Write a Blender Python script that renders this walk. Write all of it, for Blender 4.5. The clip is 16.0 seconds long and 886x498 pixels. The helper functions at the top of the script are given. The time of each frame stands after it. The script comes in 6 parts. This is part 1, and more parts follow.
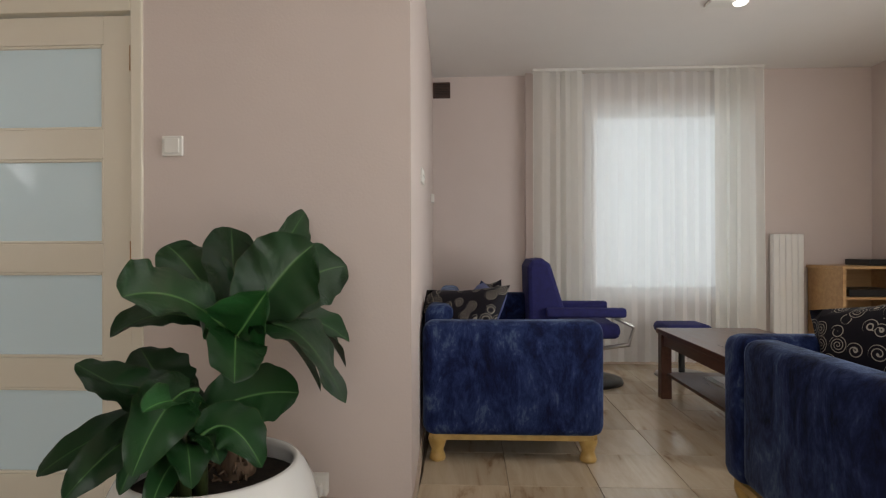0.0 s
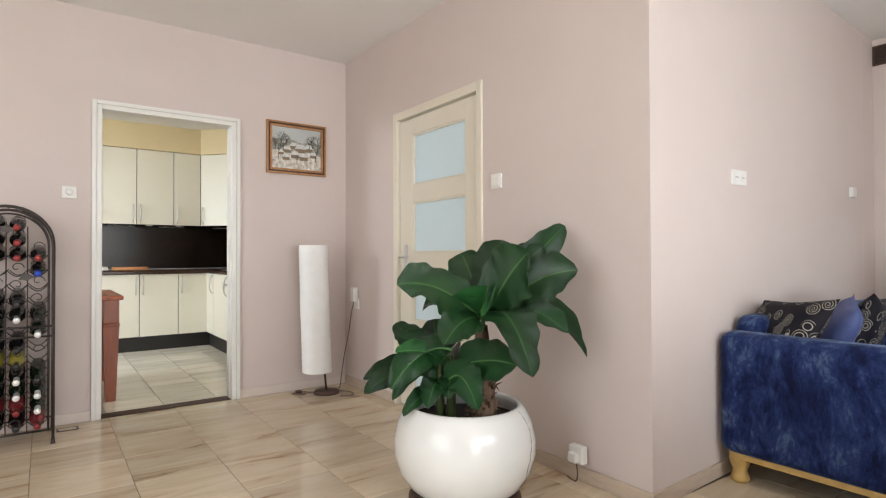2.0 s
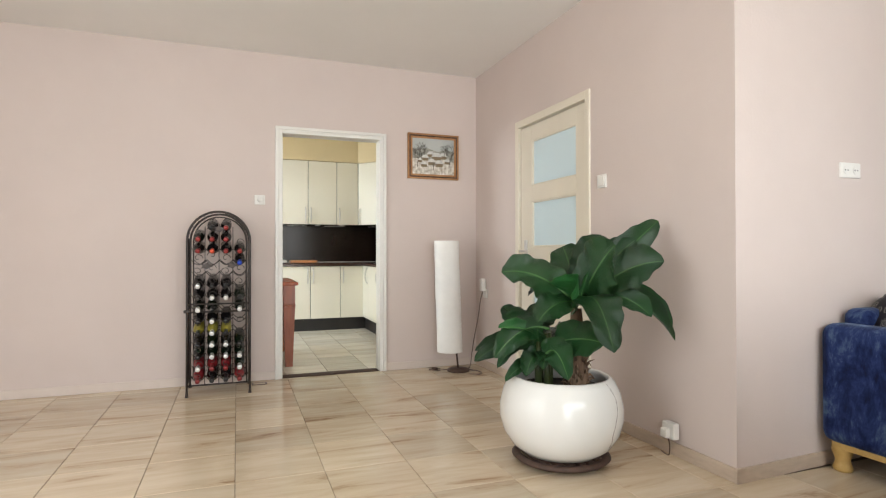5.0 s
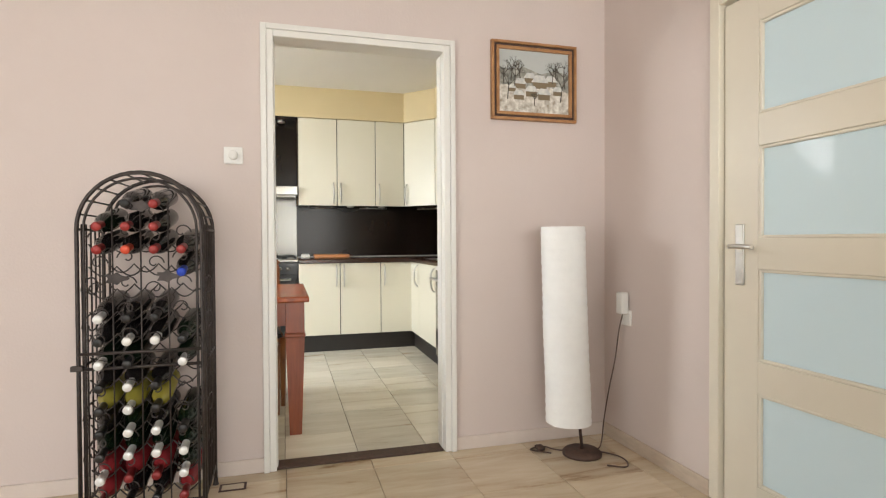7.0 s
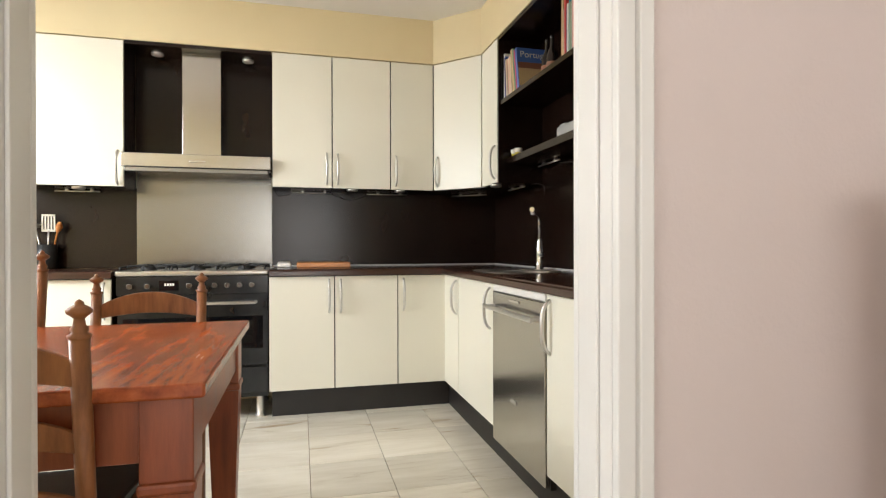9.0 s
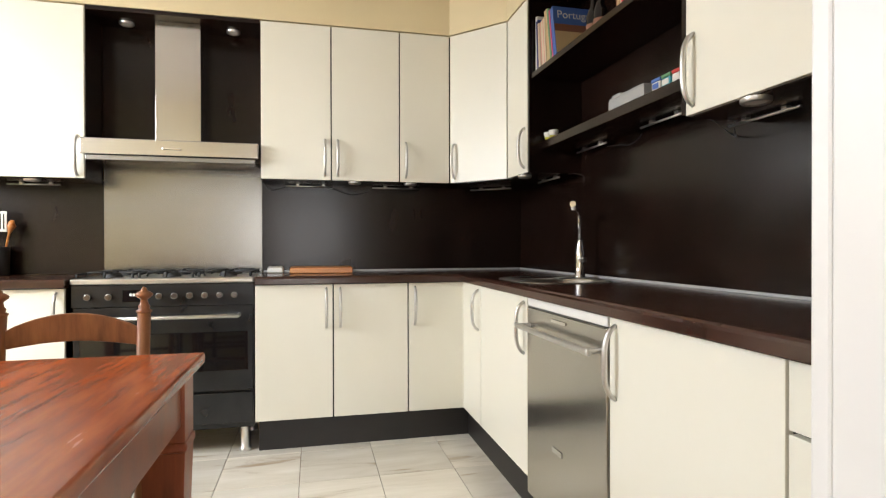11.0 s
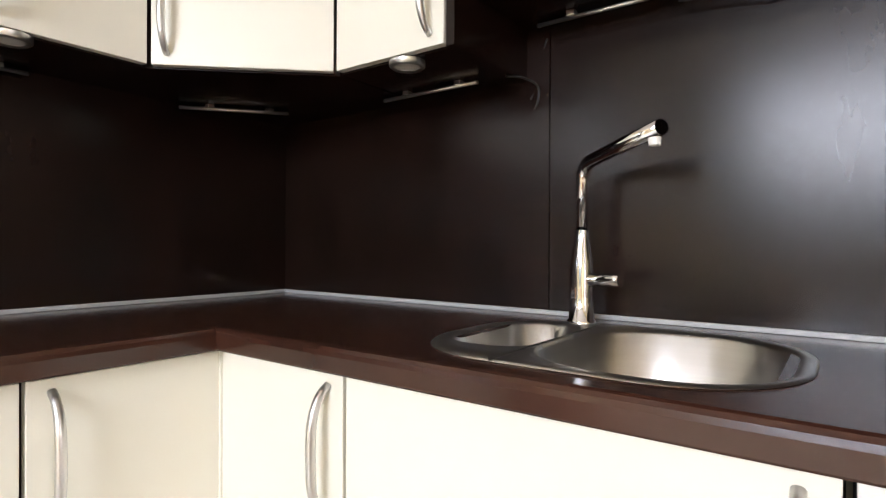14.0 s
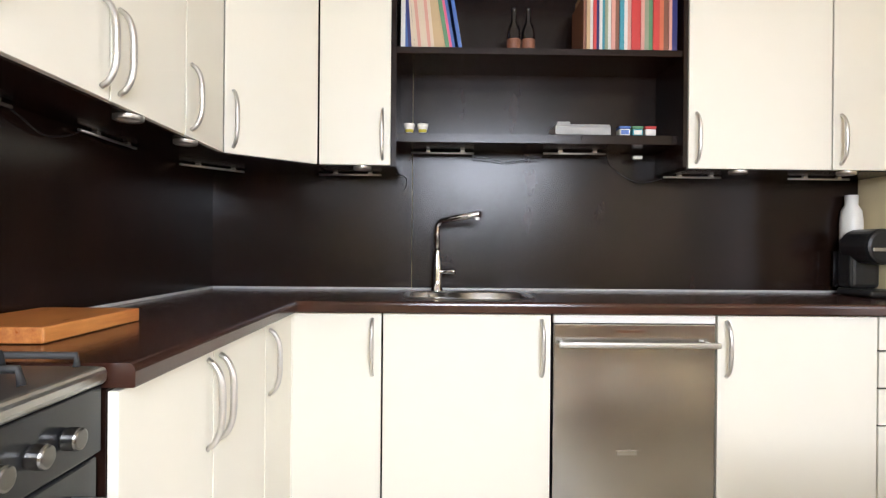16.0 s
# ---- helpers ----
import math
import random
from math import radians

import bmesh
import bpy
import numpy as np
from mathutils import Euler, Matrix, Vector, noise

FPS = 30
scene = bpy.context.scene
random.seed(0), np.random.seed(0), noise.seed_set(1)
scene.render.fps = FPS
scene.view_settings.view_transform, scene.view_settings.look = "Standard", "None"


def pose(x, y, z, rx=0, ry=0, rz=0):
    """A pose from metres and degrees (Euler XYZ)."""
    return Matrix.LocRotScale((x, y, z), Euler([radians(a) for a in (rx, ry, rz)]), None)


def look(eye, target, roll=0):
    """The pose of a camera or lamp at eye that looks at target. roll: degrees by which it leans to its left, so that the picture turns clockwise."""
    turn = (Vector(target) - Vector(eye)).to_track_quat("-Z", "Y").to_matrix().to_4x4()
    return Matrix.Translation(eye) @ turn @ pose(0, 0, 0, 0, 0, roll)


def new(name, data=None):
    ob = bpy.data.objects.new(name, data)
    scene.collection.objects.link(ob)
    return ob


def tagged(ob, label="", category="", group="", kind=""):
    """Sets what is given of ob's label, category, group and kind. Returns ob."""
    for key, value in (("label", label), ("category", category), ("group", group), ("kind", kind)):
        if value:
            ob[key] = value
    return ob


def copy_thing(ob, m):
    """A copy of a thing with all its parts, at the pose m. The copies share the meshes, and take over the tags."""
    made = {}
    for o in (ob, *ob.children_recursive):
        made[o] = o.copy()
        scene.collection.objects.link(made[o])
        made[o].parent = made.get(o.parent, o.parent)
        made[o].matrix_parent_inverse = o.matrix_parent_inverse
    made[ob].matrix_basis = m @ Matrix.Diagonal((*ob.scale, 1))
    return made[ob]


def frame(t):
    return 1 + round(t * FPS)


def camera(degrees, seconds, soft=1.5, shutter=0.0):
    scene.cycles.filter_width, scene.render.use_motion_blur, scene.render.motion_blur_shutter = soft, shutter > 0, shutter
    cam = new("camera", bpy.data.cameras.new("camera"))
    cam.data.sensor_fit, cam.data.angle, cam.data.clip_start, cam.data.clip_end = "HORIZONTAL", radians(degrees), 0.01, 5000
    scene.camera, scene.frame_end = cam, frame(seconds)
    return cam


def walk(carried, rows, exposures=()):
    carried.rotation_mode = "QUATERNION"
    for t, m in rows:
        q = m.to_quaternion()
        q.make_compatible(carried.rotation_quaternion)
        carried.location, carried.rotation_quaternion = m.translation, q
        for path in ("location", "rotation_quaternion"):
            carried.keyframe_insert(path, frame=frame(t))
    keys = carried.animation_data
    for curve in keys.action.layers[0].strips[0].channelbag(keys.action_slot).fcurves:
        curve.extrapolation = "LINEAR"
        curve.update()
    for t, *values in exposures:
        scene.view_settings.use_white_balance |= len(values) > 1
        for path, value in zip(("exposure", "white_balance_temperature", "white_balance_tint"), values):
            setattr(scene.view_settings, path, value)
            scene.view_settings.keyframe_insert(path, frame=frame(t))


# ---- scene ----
cam = camera(77.4, 16.0, soft=1.2)
PATH = [
    (0, (3.056, -2.142, 1.031), (2.961, -0.144, 1.034), -0.2),
    (0.5, (3.321, -2.013, 1.017), (2.67, -0.122, 1.032), -0.6),
    (1, (3.587, -1.977, 1.019), (2.416, -0.355, 1.039), -0.4),
    (1.5, (3.856, -2.055, 1.016), (0.688, 1.099, 1.069), -0.5),
    (2, (4.171, -2.022, 1.037), (2.55, -0.851, 1.062), -0.2),
    (2.5, (4.454, -2.091, 1.06), (2.724, -1.088, 1.075), -0.4),
    (3, (4.708, -2.131, 1.051), (2.929, -1.218, 1.072), -0.2),
    (3.5, (4.919, -2.122, 1.055), (3.093, -1.305, 1.077), -0.2),
    (3.7, (4.963, -2.156, 1.042), (3.131, -1.355, 1.069), -0.2),
    (5.8, (4.057, -1.921, 1.011), (2.158, -1.291, 1.002), -0.3),
    (6, (3.839, -1.878, 1.021), (1.936, -1.263, 1.007), -0.4),
    (6.5, (3.245, -1.787, 1.044), (1.333, -1.201, 1.02), -0.3),
    (7, (2.656, -1.676, 1.059), (0.733, -1.126, 1.027), -0.3),
    (7.5, (2.111, -1.555, 1.046), (0.171, -1.069, 1.015), -0.0),
    (8, (1.6, -1.502, 1.04), (-0.338, -1.007, 1.016), -0.0),
    (8.5, (1.13, -1.403, 1.031), (-0.809, -0.915, 1.013), -0.0),
    (9, (0.751, -1.37, 1.023), (-1.186, -0.872, 1.015), -0.1),
    (11.5, (0.02, -1.211, 1.042), (-1.928, -0.758, 1.031), -0.1),
    (12, (-0.304, -1.13, 1.023), (-2.228, -0.584, 1.019), -0.1),
    (12.5, (-0.697, -1.039, 1.04), (-2.574, -0.348, 1.03), 0.0),
    (13, (-1.095, -0.984, 1.054), (-2.854, -0.031, 1.029), 0.2),
    (13.5, (-1.476, -0.959, 1.04), (-3.003, 0.334, 1.023), 0.1),
    (14, (-1.758, -1.054, 1.038), (-2.939, 0.56, 1.025), 0.3),
    (14.5, (-1.904, -1.253, 1.061), (-2.623, 0.613, 1.026), 0.1),
    (15, (-2.045, -1.603, 1.084), (-2.389, 0.367, 1.053), 0.5),
    (15.5, (-2.138, -2.005, 1.096), (-2.216, -0.007, 1.066), 0.6),
    (16, (-2.178, -2.444, 1.078), (-2.146, -0.444, 1.075), 0.5),
]
# seconds, stops, white balance in kelvin, tint
EXPOSURES = [(0, -0.88, 6450, 8), (0.5, -0.66, 6450, 8), (1.0, -0.43, 6350, 8), (1.5, -0.16, 6200, 7), (2.0, -0.1, 6120, 7), (3.5, -0.1, 6120, 7), (6.0, -0.02, 6300, 4), (7.0, 0.02, 6380, 6), (8.0, 0.06, 6430, 8), (9.0, -0.02, 6400, 9), (11.5, 0.12, 6200, 11), (13.0, 0.34, 6020, 13), (15.0, 0.42, 5980, 16), (16.0, 0.32, 5930, 14)]
walk(cam, [(t, look(eye, target, roll)) for t, eye, target, roll in PATH], EXPOSURES)

# ---- world and light ----
world = bpy.data.worlds.new("sky")
scene.world = world
world.use_nodes = True
wn = world.node_tree.nodes
sky = wn.new("ShaderNodeTexSky")
sky.sky_type = "NISHITA"
sky.sun_disc = False
sky.sun_elevation, sky.sun_rotation = radians(38), radians(100)
world.node_tree.links.new(sky.outputs[0], wn["Background"].inputs[0])
wn["Background"].inputs[1].default_value = 0.1


def window_light(name, m, w, h, power, color):
    data = bpy.data.lights.new(name, "AREA")
    data.shape, data.size, data.size_y, data.energy, data.color = "RECTANGLE", w, h, power, color
    ob = new(name, data)
    ob.matrix_world = m
    return ob


DAY = (1.0, 0.99, 0.98)
window_light("daylight_east", look((6.62, -1.2, 1.3), (0, -1.0, 0.6)), 3.2, 1.9, 132, DAY)
# fill lamp added on the unseen south side to brighten the living room
window_light("added_fill_south", look((3.4, -4.62, 1.45), (3.4, 0, 1.2)), 2.6, 1.9, 60, DAY)
window_light("daylight_north", look((4.85, 3.2, 1.55), (4.85, 0, 1.2)), 1.3, 1.8, 13, (0.92, 0.97, 1.0))
window_light("daylight_kitchen", look((-1.6, -4.02, 1.93), (-1.65, -2.75, 0.3)), 1.4, 0.95, 100, (0.95, 0.98, 1.0))
# lamp added in the unseen hall so the frosted door panes look bright
window_light("hall_fill", look((1.4, 2.6, 1.5), (1.3, 0, 1.1)), 1.6, 2.0, 38, (0.90, 0.97, 1.0))

# ---- materials ----


def principled(name, color, rough=0.5, metal=0.0):
    m = bpy.data.materials.new(name)
    m.use_nodes = True
    b = m.node_tree.nodes["Principled BSDF"]
    b.inputs["Base Color"].default_value = (*color, 1)
    b.inputs["Roughness"].default_value = rough
    b.inputs["Metallic"].default_value = metal
    return m, m.node_tree, b


def node(nt, kind, **inputs):
    n = nt.nodes.new(kind)
    for k, v in inputs.items():
        n.inputs[k.replace("_", " ")].default_value = v
    return n


def coords(nt, stretch=(1, 1, 1), turn=(0, 0, 0)):
    tc = nt.nodes.new("ShaderNodeTexCoord")
    mp = nt.nodes.new("ShaderNodeMapping")
    mp.inputs["Scale"].default_value = stretch
    mp.inputs["Rotation"].default_value = [radians(a) for a in turn]
    nt.links.new(tc.outputs["Object"], mp.inputs["Vector"])
    return mp.outputs[0]


def ramp(nt, fac, stops):
    r = nt.nodes.new("ShaderNodeValToRGB")
    while len(r.color_ramp.elements) < len(stops):
        r.color_ramp.elements.new(0.5)
    for e, (p, c) in zip(r.color_ramp.elements, stops):
        e.position, e.color = p, (*c, 1)
    nt.links.new(fac, r.inputs[0])
    return r.outputs[0]


def bump(nt, b, height, strength, distance=0.002):
    n = node(nt, "ShaderNodeBump", Strength=strength, Distance=distance)
    nt.links.new(height, n.inputs["Height"])
    nt.links.new(n.outputs[0], b.inputs["Normal"])


def mottled(name, low, high, rough=0.5, metal=0.0, scale=6.0, stretch=(1, 1, 1), grain=0.0, grain_scale=200.0, rough_var=0.08, mid=None):
    """Two-scale variation between two colours, with fine relief."""
    m, nt, b = principled(name, low, rough, metal)
    v = coords(nt, stretch)
    n1 = node(nt, "ShaderNodeTexNoise", Scale=scale, Detail=6.0, Roughness=0.6)
    nt.links.new(v, n1.inputs["Vector"])
    stops = [(0.3, low), (0.7, high)] if mid is None else [(0.25, low), (0.5, mid), (0.75, high)]
    nt.links.new(ramp(nt, n1.outputs["Fac"], stops), b.inputs["Base Color"])
    mr = node(nt, "ShaderNodeMapRange")
    mr.inputs["To Min"].default_value, mr.inputs["To Max"].default_value = max(rough - rough_var, 0.02), min(rough + rough_var, 1)
    n2 = node(nt, "ShaderNodeTexNoise", Scale=grain_scale, Detail=3.0)
    nt.links.new(v, n2.inputs["Vector"])
    nt.links.new(n1.outputs["Fac"], mr.inputs["Value"])
    nt.links.new(mr.outputs[0], b.inputs["Roughness"])
    if grain:
        bump(nt, b, n2.outputs["Fac"], grain)
    return m


PINK = mottled("pink_wall_paint", (0.632, 0.541, 0.499), (0.667, 0.574, 0.532), 0.75, scale=1.5, grain=0.35, grain_scale=90)
YELLOW = mottled("yellow_wall_paint", (0.70, 0.585, 0.355), (0.74, 0.62, 0.385), 0.6, scale=1.5, grain=0.2, grain_scale=120)
CEILING = mottled("ceiling_paint", (0.80, 0.775, 0.75), (0.84, 0.815, 0.79), 0.8, scale=1.2, grain=0.25, grain_scale=90)
WHITE = mottled("white_gloss_paint", (0.76, 0.74, 0.69), (0.80, 0.78, 0.74), 0.35, scale=3, grain=0.08, grain_scale=30)
CREAM_PAINT = mottled("cream_door_paint", (0.73, 0.67, 0.555), (0.77, 0.71, 0.595), 0.32, scale=3, grain=0.08, grain_scale=30)
CREAM = mottled("cream_laminate", (0.785, 0.755, 0.645), (0.805, 0.775, 0.668), 0.36, scale=2.0, grain=0.05, grain_scale=260)
def soften(m, level):
    m.node_tree.nodes["Principled BSDF"].inputs["Specular IOR Level"].default_value = level
    return m


DARK = mottled("dark_wood_laminate", (0.006, 0.0030, 0.0020), (0.015, 0.0066, 0.0044), 0.23, scale=7, stretch=(1, 1, 0.4), rough_var=0.03)
WENGE = mottled("dark_worktop_laminate", (0.030, 0.012, 0.008), (0.055, 0.021, 0.013), 0.17, scale=3, stretch=(1, 1, 1), grain=0.02, grain_scale=200, rough_var=0.05)
soften(DARK, 0.30)
soften(WENGE, 0.45)
BLACK = mottled("black_plinth", (0.012, 0.010, 0.009), (0.02, 0.016, 0.014), 0.5, scale=4)
STEEL = mottled("brushed_steel", (0.54, 0.53, 0.51), (0.58, 0.57, 0.55), 0.30, 1.0, scale=2, stretch=(1, 1, 50), rough_var=0.05)
STEEL_H = mottled("brushed_steel_across", (0.22, 0.215, 0.205), (0.24, 0.234, 0.224), 0.26, 1.0, scale=1.5, rough_var=0.0)
CHROME = principled("chrome", (0.75, 0.75, 0.76), 0.08, 1.0)[0]
NICKEL = mottled("satin_nickel", (0.60, 0.585, 0.56), (0.68, 0.665, 0.64), 0.36, 1.0, scale=20)
COOKER_BLACK = mottled("black_enamel", (0.012, 0.013, 0.014), (0.02, 0.021, 0.022), 0.22, scale=8)
CAST = mottled("cast_iron", (0.015, 0.015, 0.015), (0.03, 0.03, 0.03), 0.6, scale=40, grain=0.3, grain_scale=300)
DARK_GLASS = principled("dark_oven_glass", (0.006, 0.006, 0.007), 0.05)[0]
TABLE_WOOD = mottled("red_brown_wood", (0.16, 0.032, 0.010), (0.44, 0.115, 0.032), 0.24, scale=3, stretch=(1.2, 9, 9), grain=0.1, grain_scale=60, mid=(0.30, 0.066, 0.019))
LEG_WOOD = mottled("red_brown_leg_wood", (0.16, 0.036, 0.013), (0.31, 0.08, 0.028), 0.36, scale=3, stretch=(8, 8, 1), grain=0.12, grain_scale=60)
CHAIR_WOOD = mottled("brown_chair_wood", (0.15, 0.05, 0.017), (0.34, 0.135, 0.046), 0.38, scale=4, stretch=(8, 8, 1.4), grain=0.12, grain_scale=60)
soften(TABLE_WOOD, 0.32)
RUSH = mottled("black_leather_seat", (0.014, 0.013, 0.012), (0.03, 0.027, 0.025), 0.42, scale=12, grain=0.2, grain_scale=140)
PINE = mottled("pale_oak_wood", (0.42, 0.24, 0.10), (0.56, 0.35, 0.16), 0.4, scale=3, stretch=(1, 9, 9), grain=0.1)
GOLD_WOOD = mottled("gilded_wood", (0.42, 0.26, 0.07), (0.60, 0.40, 0.14), 0.35, scale=14, grain=0.1)
BROWN_WOOD = mottled("brown_table_wood", (0.07, 0.026, 0.014), (0.13, 0.05, 0.026), 0.3, scale=4, stretch=(8, 1, 8), grain=0.1)
IRON = mottled("black_wrought_iron", (0.035, 0.028, 0.026), (0.075, 0.060, 0.055), 0.45, 0.6, scale=30, grain=0.3, grain_scale=200)
GLAZE = mottled("white_glaze", (0.78, 0.77, 0.735), (0.82, 0.81, 0.78), 0.07, scale=3, grain=0.03, grain_scale=14)
SOIL = mottled("potting_soil", (0.012, 0.008, 0.006), (0.04, 0.026, 0.018), 0.95, scale=40, grain=1.0, grain_scale=120)
BARK = mottled("fibrous_bark", (0.09, 0.05, 0.03), (0.25, 0.16, 0.10), 0.9, scale=30, stretch=(1, 1, 0.3), grain=1.0, grain_scale=80)
PAPER = mottled("white_rice_paper", (0.85, 0.84, 0.82), (0.89, 0.88, 0.86), 0.8, scale=14, grain=0.8, grain_scale=60)
PLASTIC = mottled("white_plastic", (0.78, 0.76, 0.71), (0.80, 0.78, 0.74), 0.35, scale=4)
CABLE = principled("brown_cable", (0.10, 0.06, 0.045), 0.5)[0]
BLACK_PLASTIC = mottled("black_plastic", (0.012, 0.012, 0.012), (0.02, 0.02, 0.02), 0.35, scale=8)
RUST = mottled("rusty_brown", (0.05, 0.028, 0.02), (0.10, 0.055, 0.04), 0.7, scale=30, grain=0.4)
PURPLE = mottled("blue_wool", (0.012, 0.012, 0.085), (0.02, 0.022, 0.14), 0.85, scale=20, grain=0.5, grain_scale=400)
BOARD_WOOD = mottled("orange_chopping_board", (0.34, 0.095, 0.02), (0.60, 0.25, 0.065), 0.3, scale=3, stretch=(20, 1.5, 20), grain=0.1)
BRASS = mottled("gilt_frame", (0.33, 0.15, 0.06), (0.48, 0.26, 0.11), 0.35, 0.2, scale=20, grain=0.1)
SKIRT = mottled("pale_skirting_paint", (0.64, 0.55, 0.49), (0.70, 0.61, 0.55), 0.45, scale=6)
SOCLE = mottled("beige_stone_skirting", (0.50, 0.40, 0.31), (0.60, 0.49, 0.39), 0.45, scale=6, stretch=(2, 2, 8))


def brushed(m, amount):
    """Grain runs level, so highlights stretch upright."""
    nt = m.node_tree
    b = nt.nodes["Principled BSDF"]
    tg = nt.nodes.new("ShaderNodeTangent")
    tg.direction_type, tg.axis = "RADIAL", "Z"
    nt.links.new(tg.outputs[0], b.inputs["Tangent"])
    b.inputs["Anisotropic"].default_value = amount
    return m


brushed(STEEL_H, 0.8)
STEEL_DOOR = brushed(mottled("brushed_steel_door", (0.50, 0.485, 0.46), (0.52, 0.505, 0.48), 0.22, 1.0, scale=1.5, rough_var=0.0), 0.6)


def velvet_material():
    """Crushed velvet: the pile lies this way and that, in brushed patches, with grey highlights put into the colour."""
    m, nt, b = principled("blue_velvet", (0.012, 0.022, 0.13), 0.8)
    soften(m, 0.15)
    v = coords(nt, (1, 1, 0.45))
    n1 = node(nt, "ShaderNodeTexNoise", Scale=6.5, Detail=9.0, Roughness=0.74, Distortion=0.5)
    n2 = node(nt, "ShaderNodeTexNoise", Scale=55.0, Detail=4.0, Roughness=0.7)
    nt.links.new(v, n1.inputs["Vector"])
    nt.links.new(v, n2.inputs["Vector"])
    mx = node(nt, "ShaderNodeMath")
    mx.operation = "MULTIPLY_ADD"
    mx.inputs[1].default_value = 0.22
    nt.links.new(n2.outputs["Fac"], mx.inputs[0])
    nt.links.new(n1.outputs["Fac"], mx.inputs[2])
    # the palest stops paint the pile's greyish highlights into the base colour
    pile = ramp(nt, mx.outputs[0], [(0.46, (0.004, 0.005, 0.020)), (0.57, (0.008, 0.015, 0.064)), (0.67, (0.022, 0.038, 0.12)), (0.79, (0.095, 0.14, 0.22))])
    nt.links.new(pile, b.inputs["Base Color"])
    mr = node(nt, "ShaderNodeMapRange")
    mr.inputs["From Min"].default_value, mr.inputs["From Max"].default_value = 0.45, 0.78
    mr.inputs["To Min"].default_value, mr.inputs["To Max"].default_value = 0.06, 0.55
    nt.links.new(mx.outputs[0], mr.inputs["Value"])
    nt.links.new(mr.outputs[0], b.inputs["Sheen Weight"])
    b.inputs["Sheen Roughness"].default_value = 0.32
    b.inputs["Sheen Tint"].default_value = (0.50, 0.66, 0.92, 1)
    bump(nt, b, mx.outputs[0], 0.5, 0.008)
    return m


VELVET = velvet_material()


def leaf_material(name, lift):
    m, nt, b = principled(name, (0.02, 0.075, 0.02), 0.33)
    uv = nt.nodes.new("ShaderNodeTexCoord")
    sep = nt.nodes.new("ShaderNodeSeparateXYZ")
    nt.links.new(uv.outputs["UV"], sep.inputs[0])
    mid = node(nt, "ShaderNodeMath")
    mid.operation = "SUBTRACT"
    mid.inputs[1].default_value = 0.5
    nt.links.new(sep.outputs[0], mid.inputs[0])
    ab = node(nt, "ShaderNodeMath")
    ab.operation = "ABSOLUTE"
    nt.links.new(mid.outputs[0], ab.inputs[0])
    blade = ramp(nt, ab.outputs[0], [(p, tuple(q * lift for q in c)) for p, c in ((0.0, (0.09, 0.19, 0.06)), (0.012, (0.05, 0.12, 0.032)), (0.026, (0.012, 0.05, 0.012)), (0.485, (0.008, 0.036, 0.009)), (0.5, (0.045, 0.06, 0.02)))])
    rnd = nt.nodes.new("ShaderNodeObjectInfo")
    hsv = node(nt, "ShaderNodeHueSaturation")
    mr = node(nt, "ShaderNodeMapRange")
    mr.inputs["To Min"].default_value, mr.inputs["To Max"].default_value = 0.75, 1.45
    nt.links.new(rnd.outputs["Random"], mr.inputs["Value"])
    nt.links.new(mr.outputs[0], hsv.inputs["Value"])
    nt.links.new(blade, hsv.inputs["Color"])
    nt.links.new(hsv.outputs[0], b.inputs["Base Color"])
    w = node(nt, "ShaderNodeTexWave", Scale=24.0, Distortion=1.5)
    w.bands_direction = "Y"
    sh = node(nt, "ShaderNodeCombineXYZ")
    sub = node(nt, "ShaderNodeMath")
    sub.operation = "SUBTRACT"
    nt.links.new(sep.outputs[1], sub.inputs[0])
    nt.links.new(ab.outputs[0], sub.inputs[1])
    nt.links.new(sub.outputs[0], sh.inputs[1])
    nt.links.new(sh.outputs[0], w.inputs["Vector"])
    bump(nt, b, w.outputs["Fac"], 0.5, 0.003)
    b.inputs["Transmission Weight"].default_value = 0.0
    return m


LEAF = leaf_material("leaf_green", 1.0)
YOUNG_LEAF = leaf_material("young_leaf_green", 2.2)


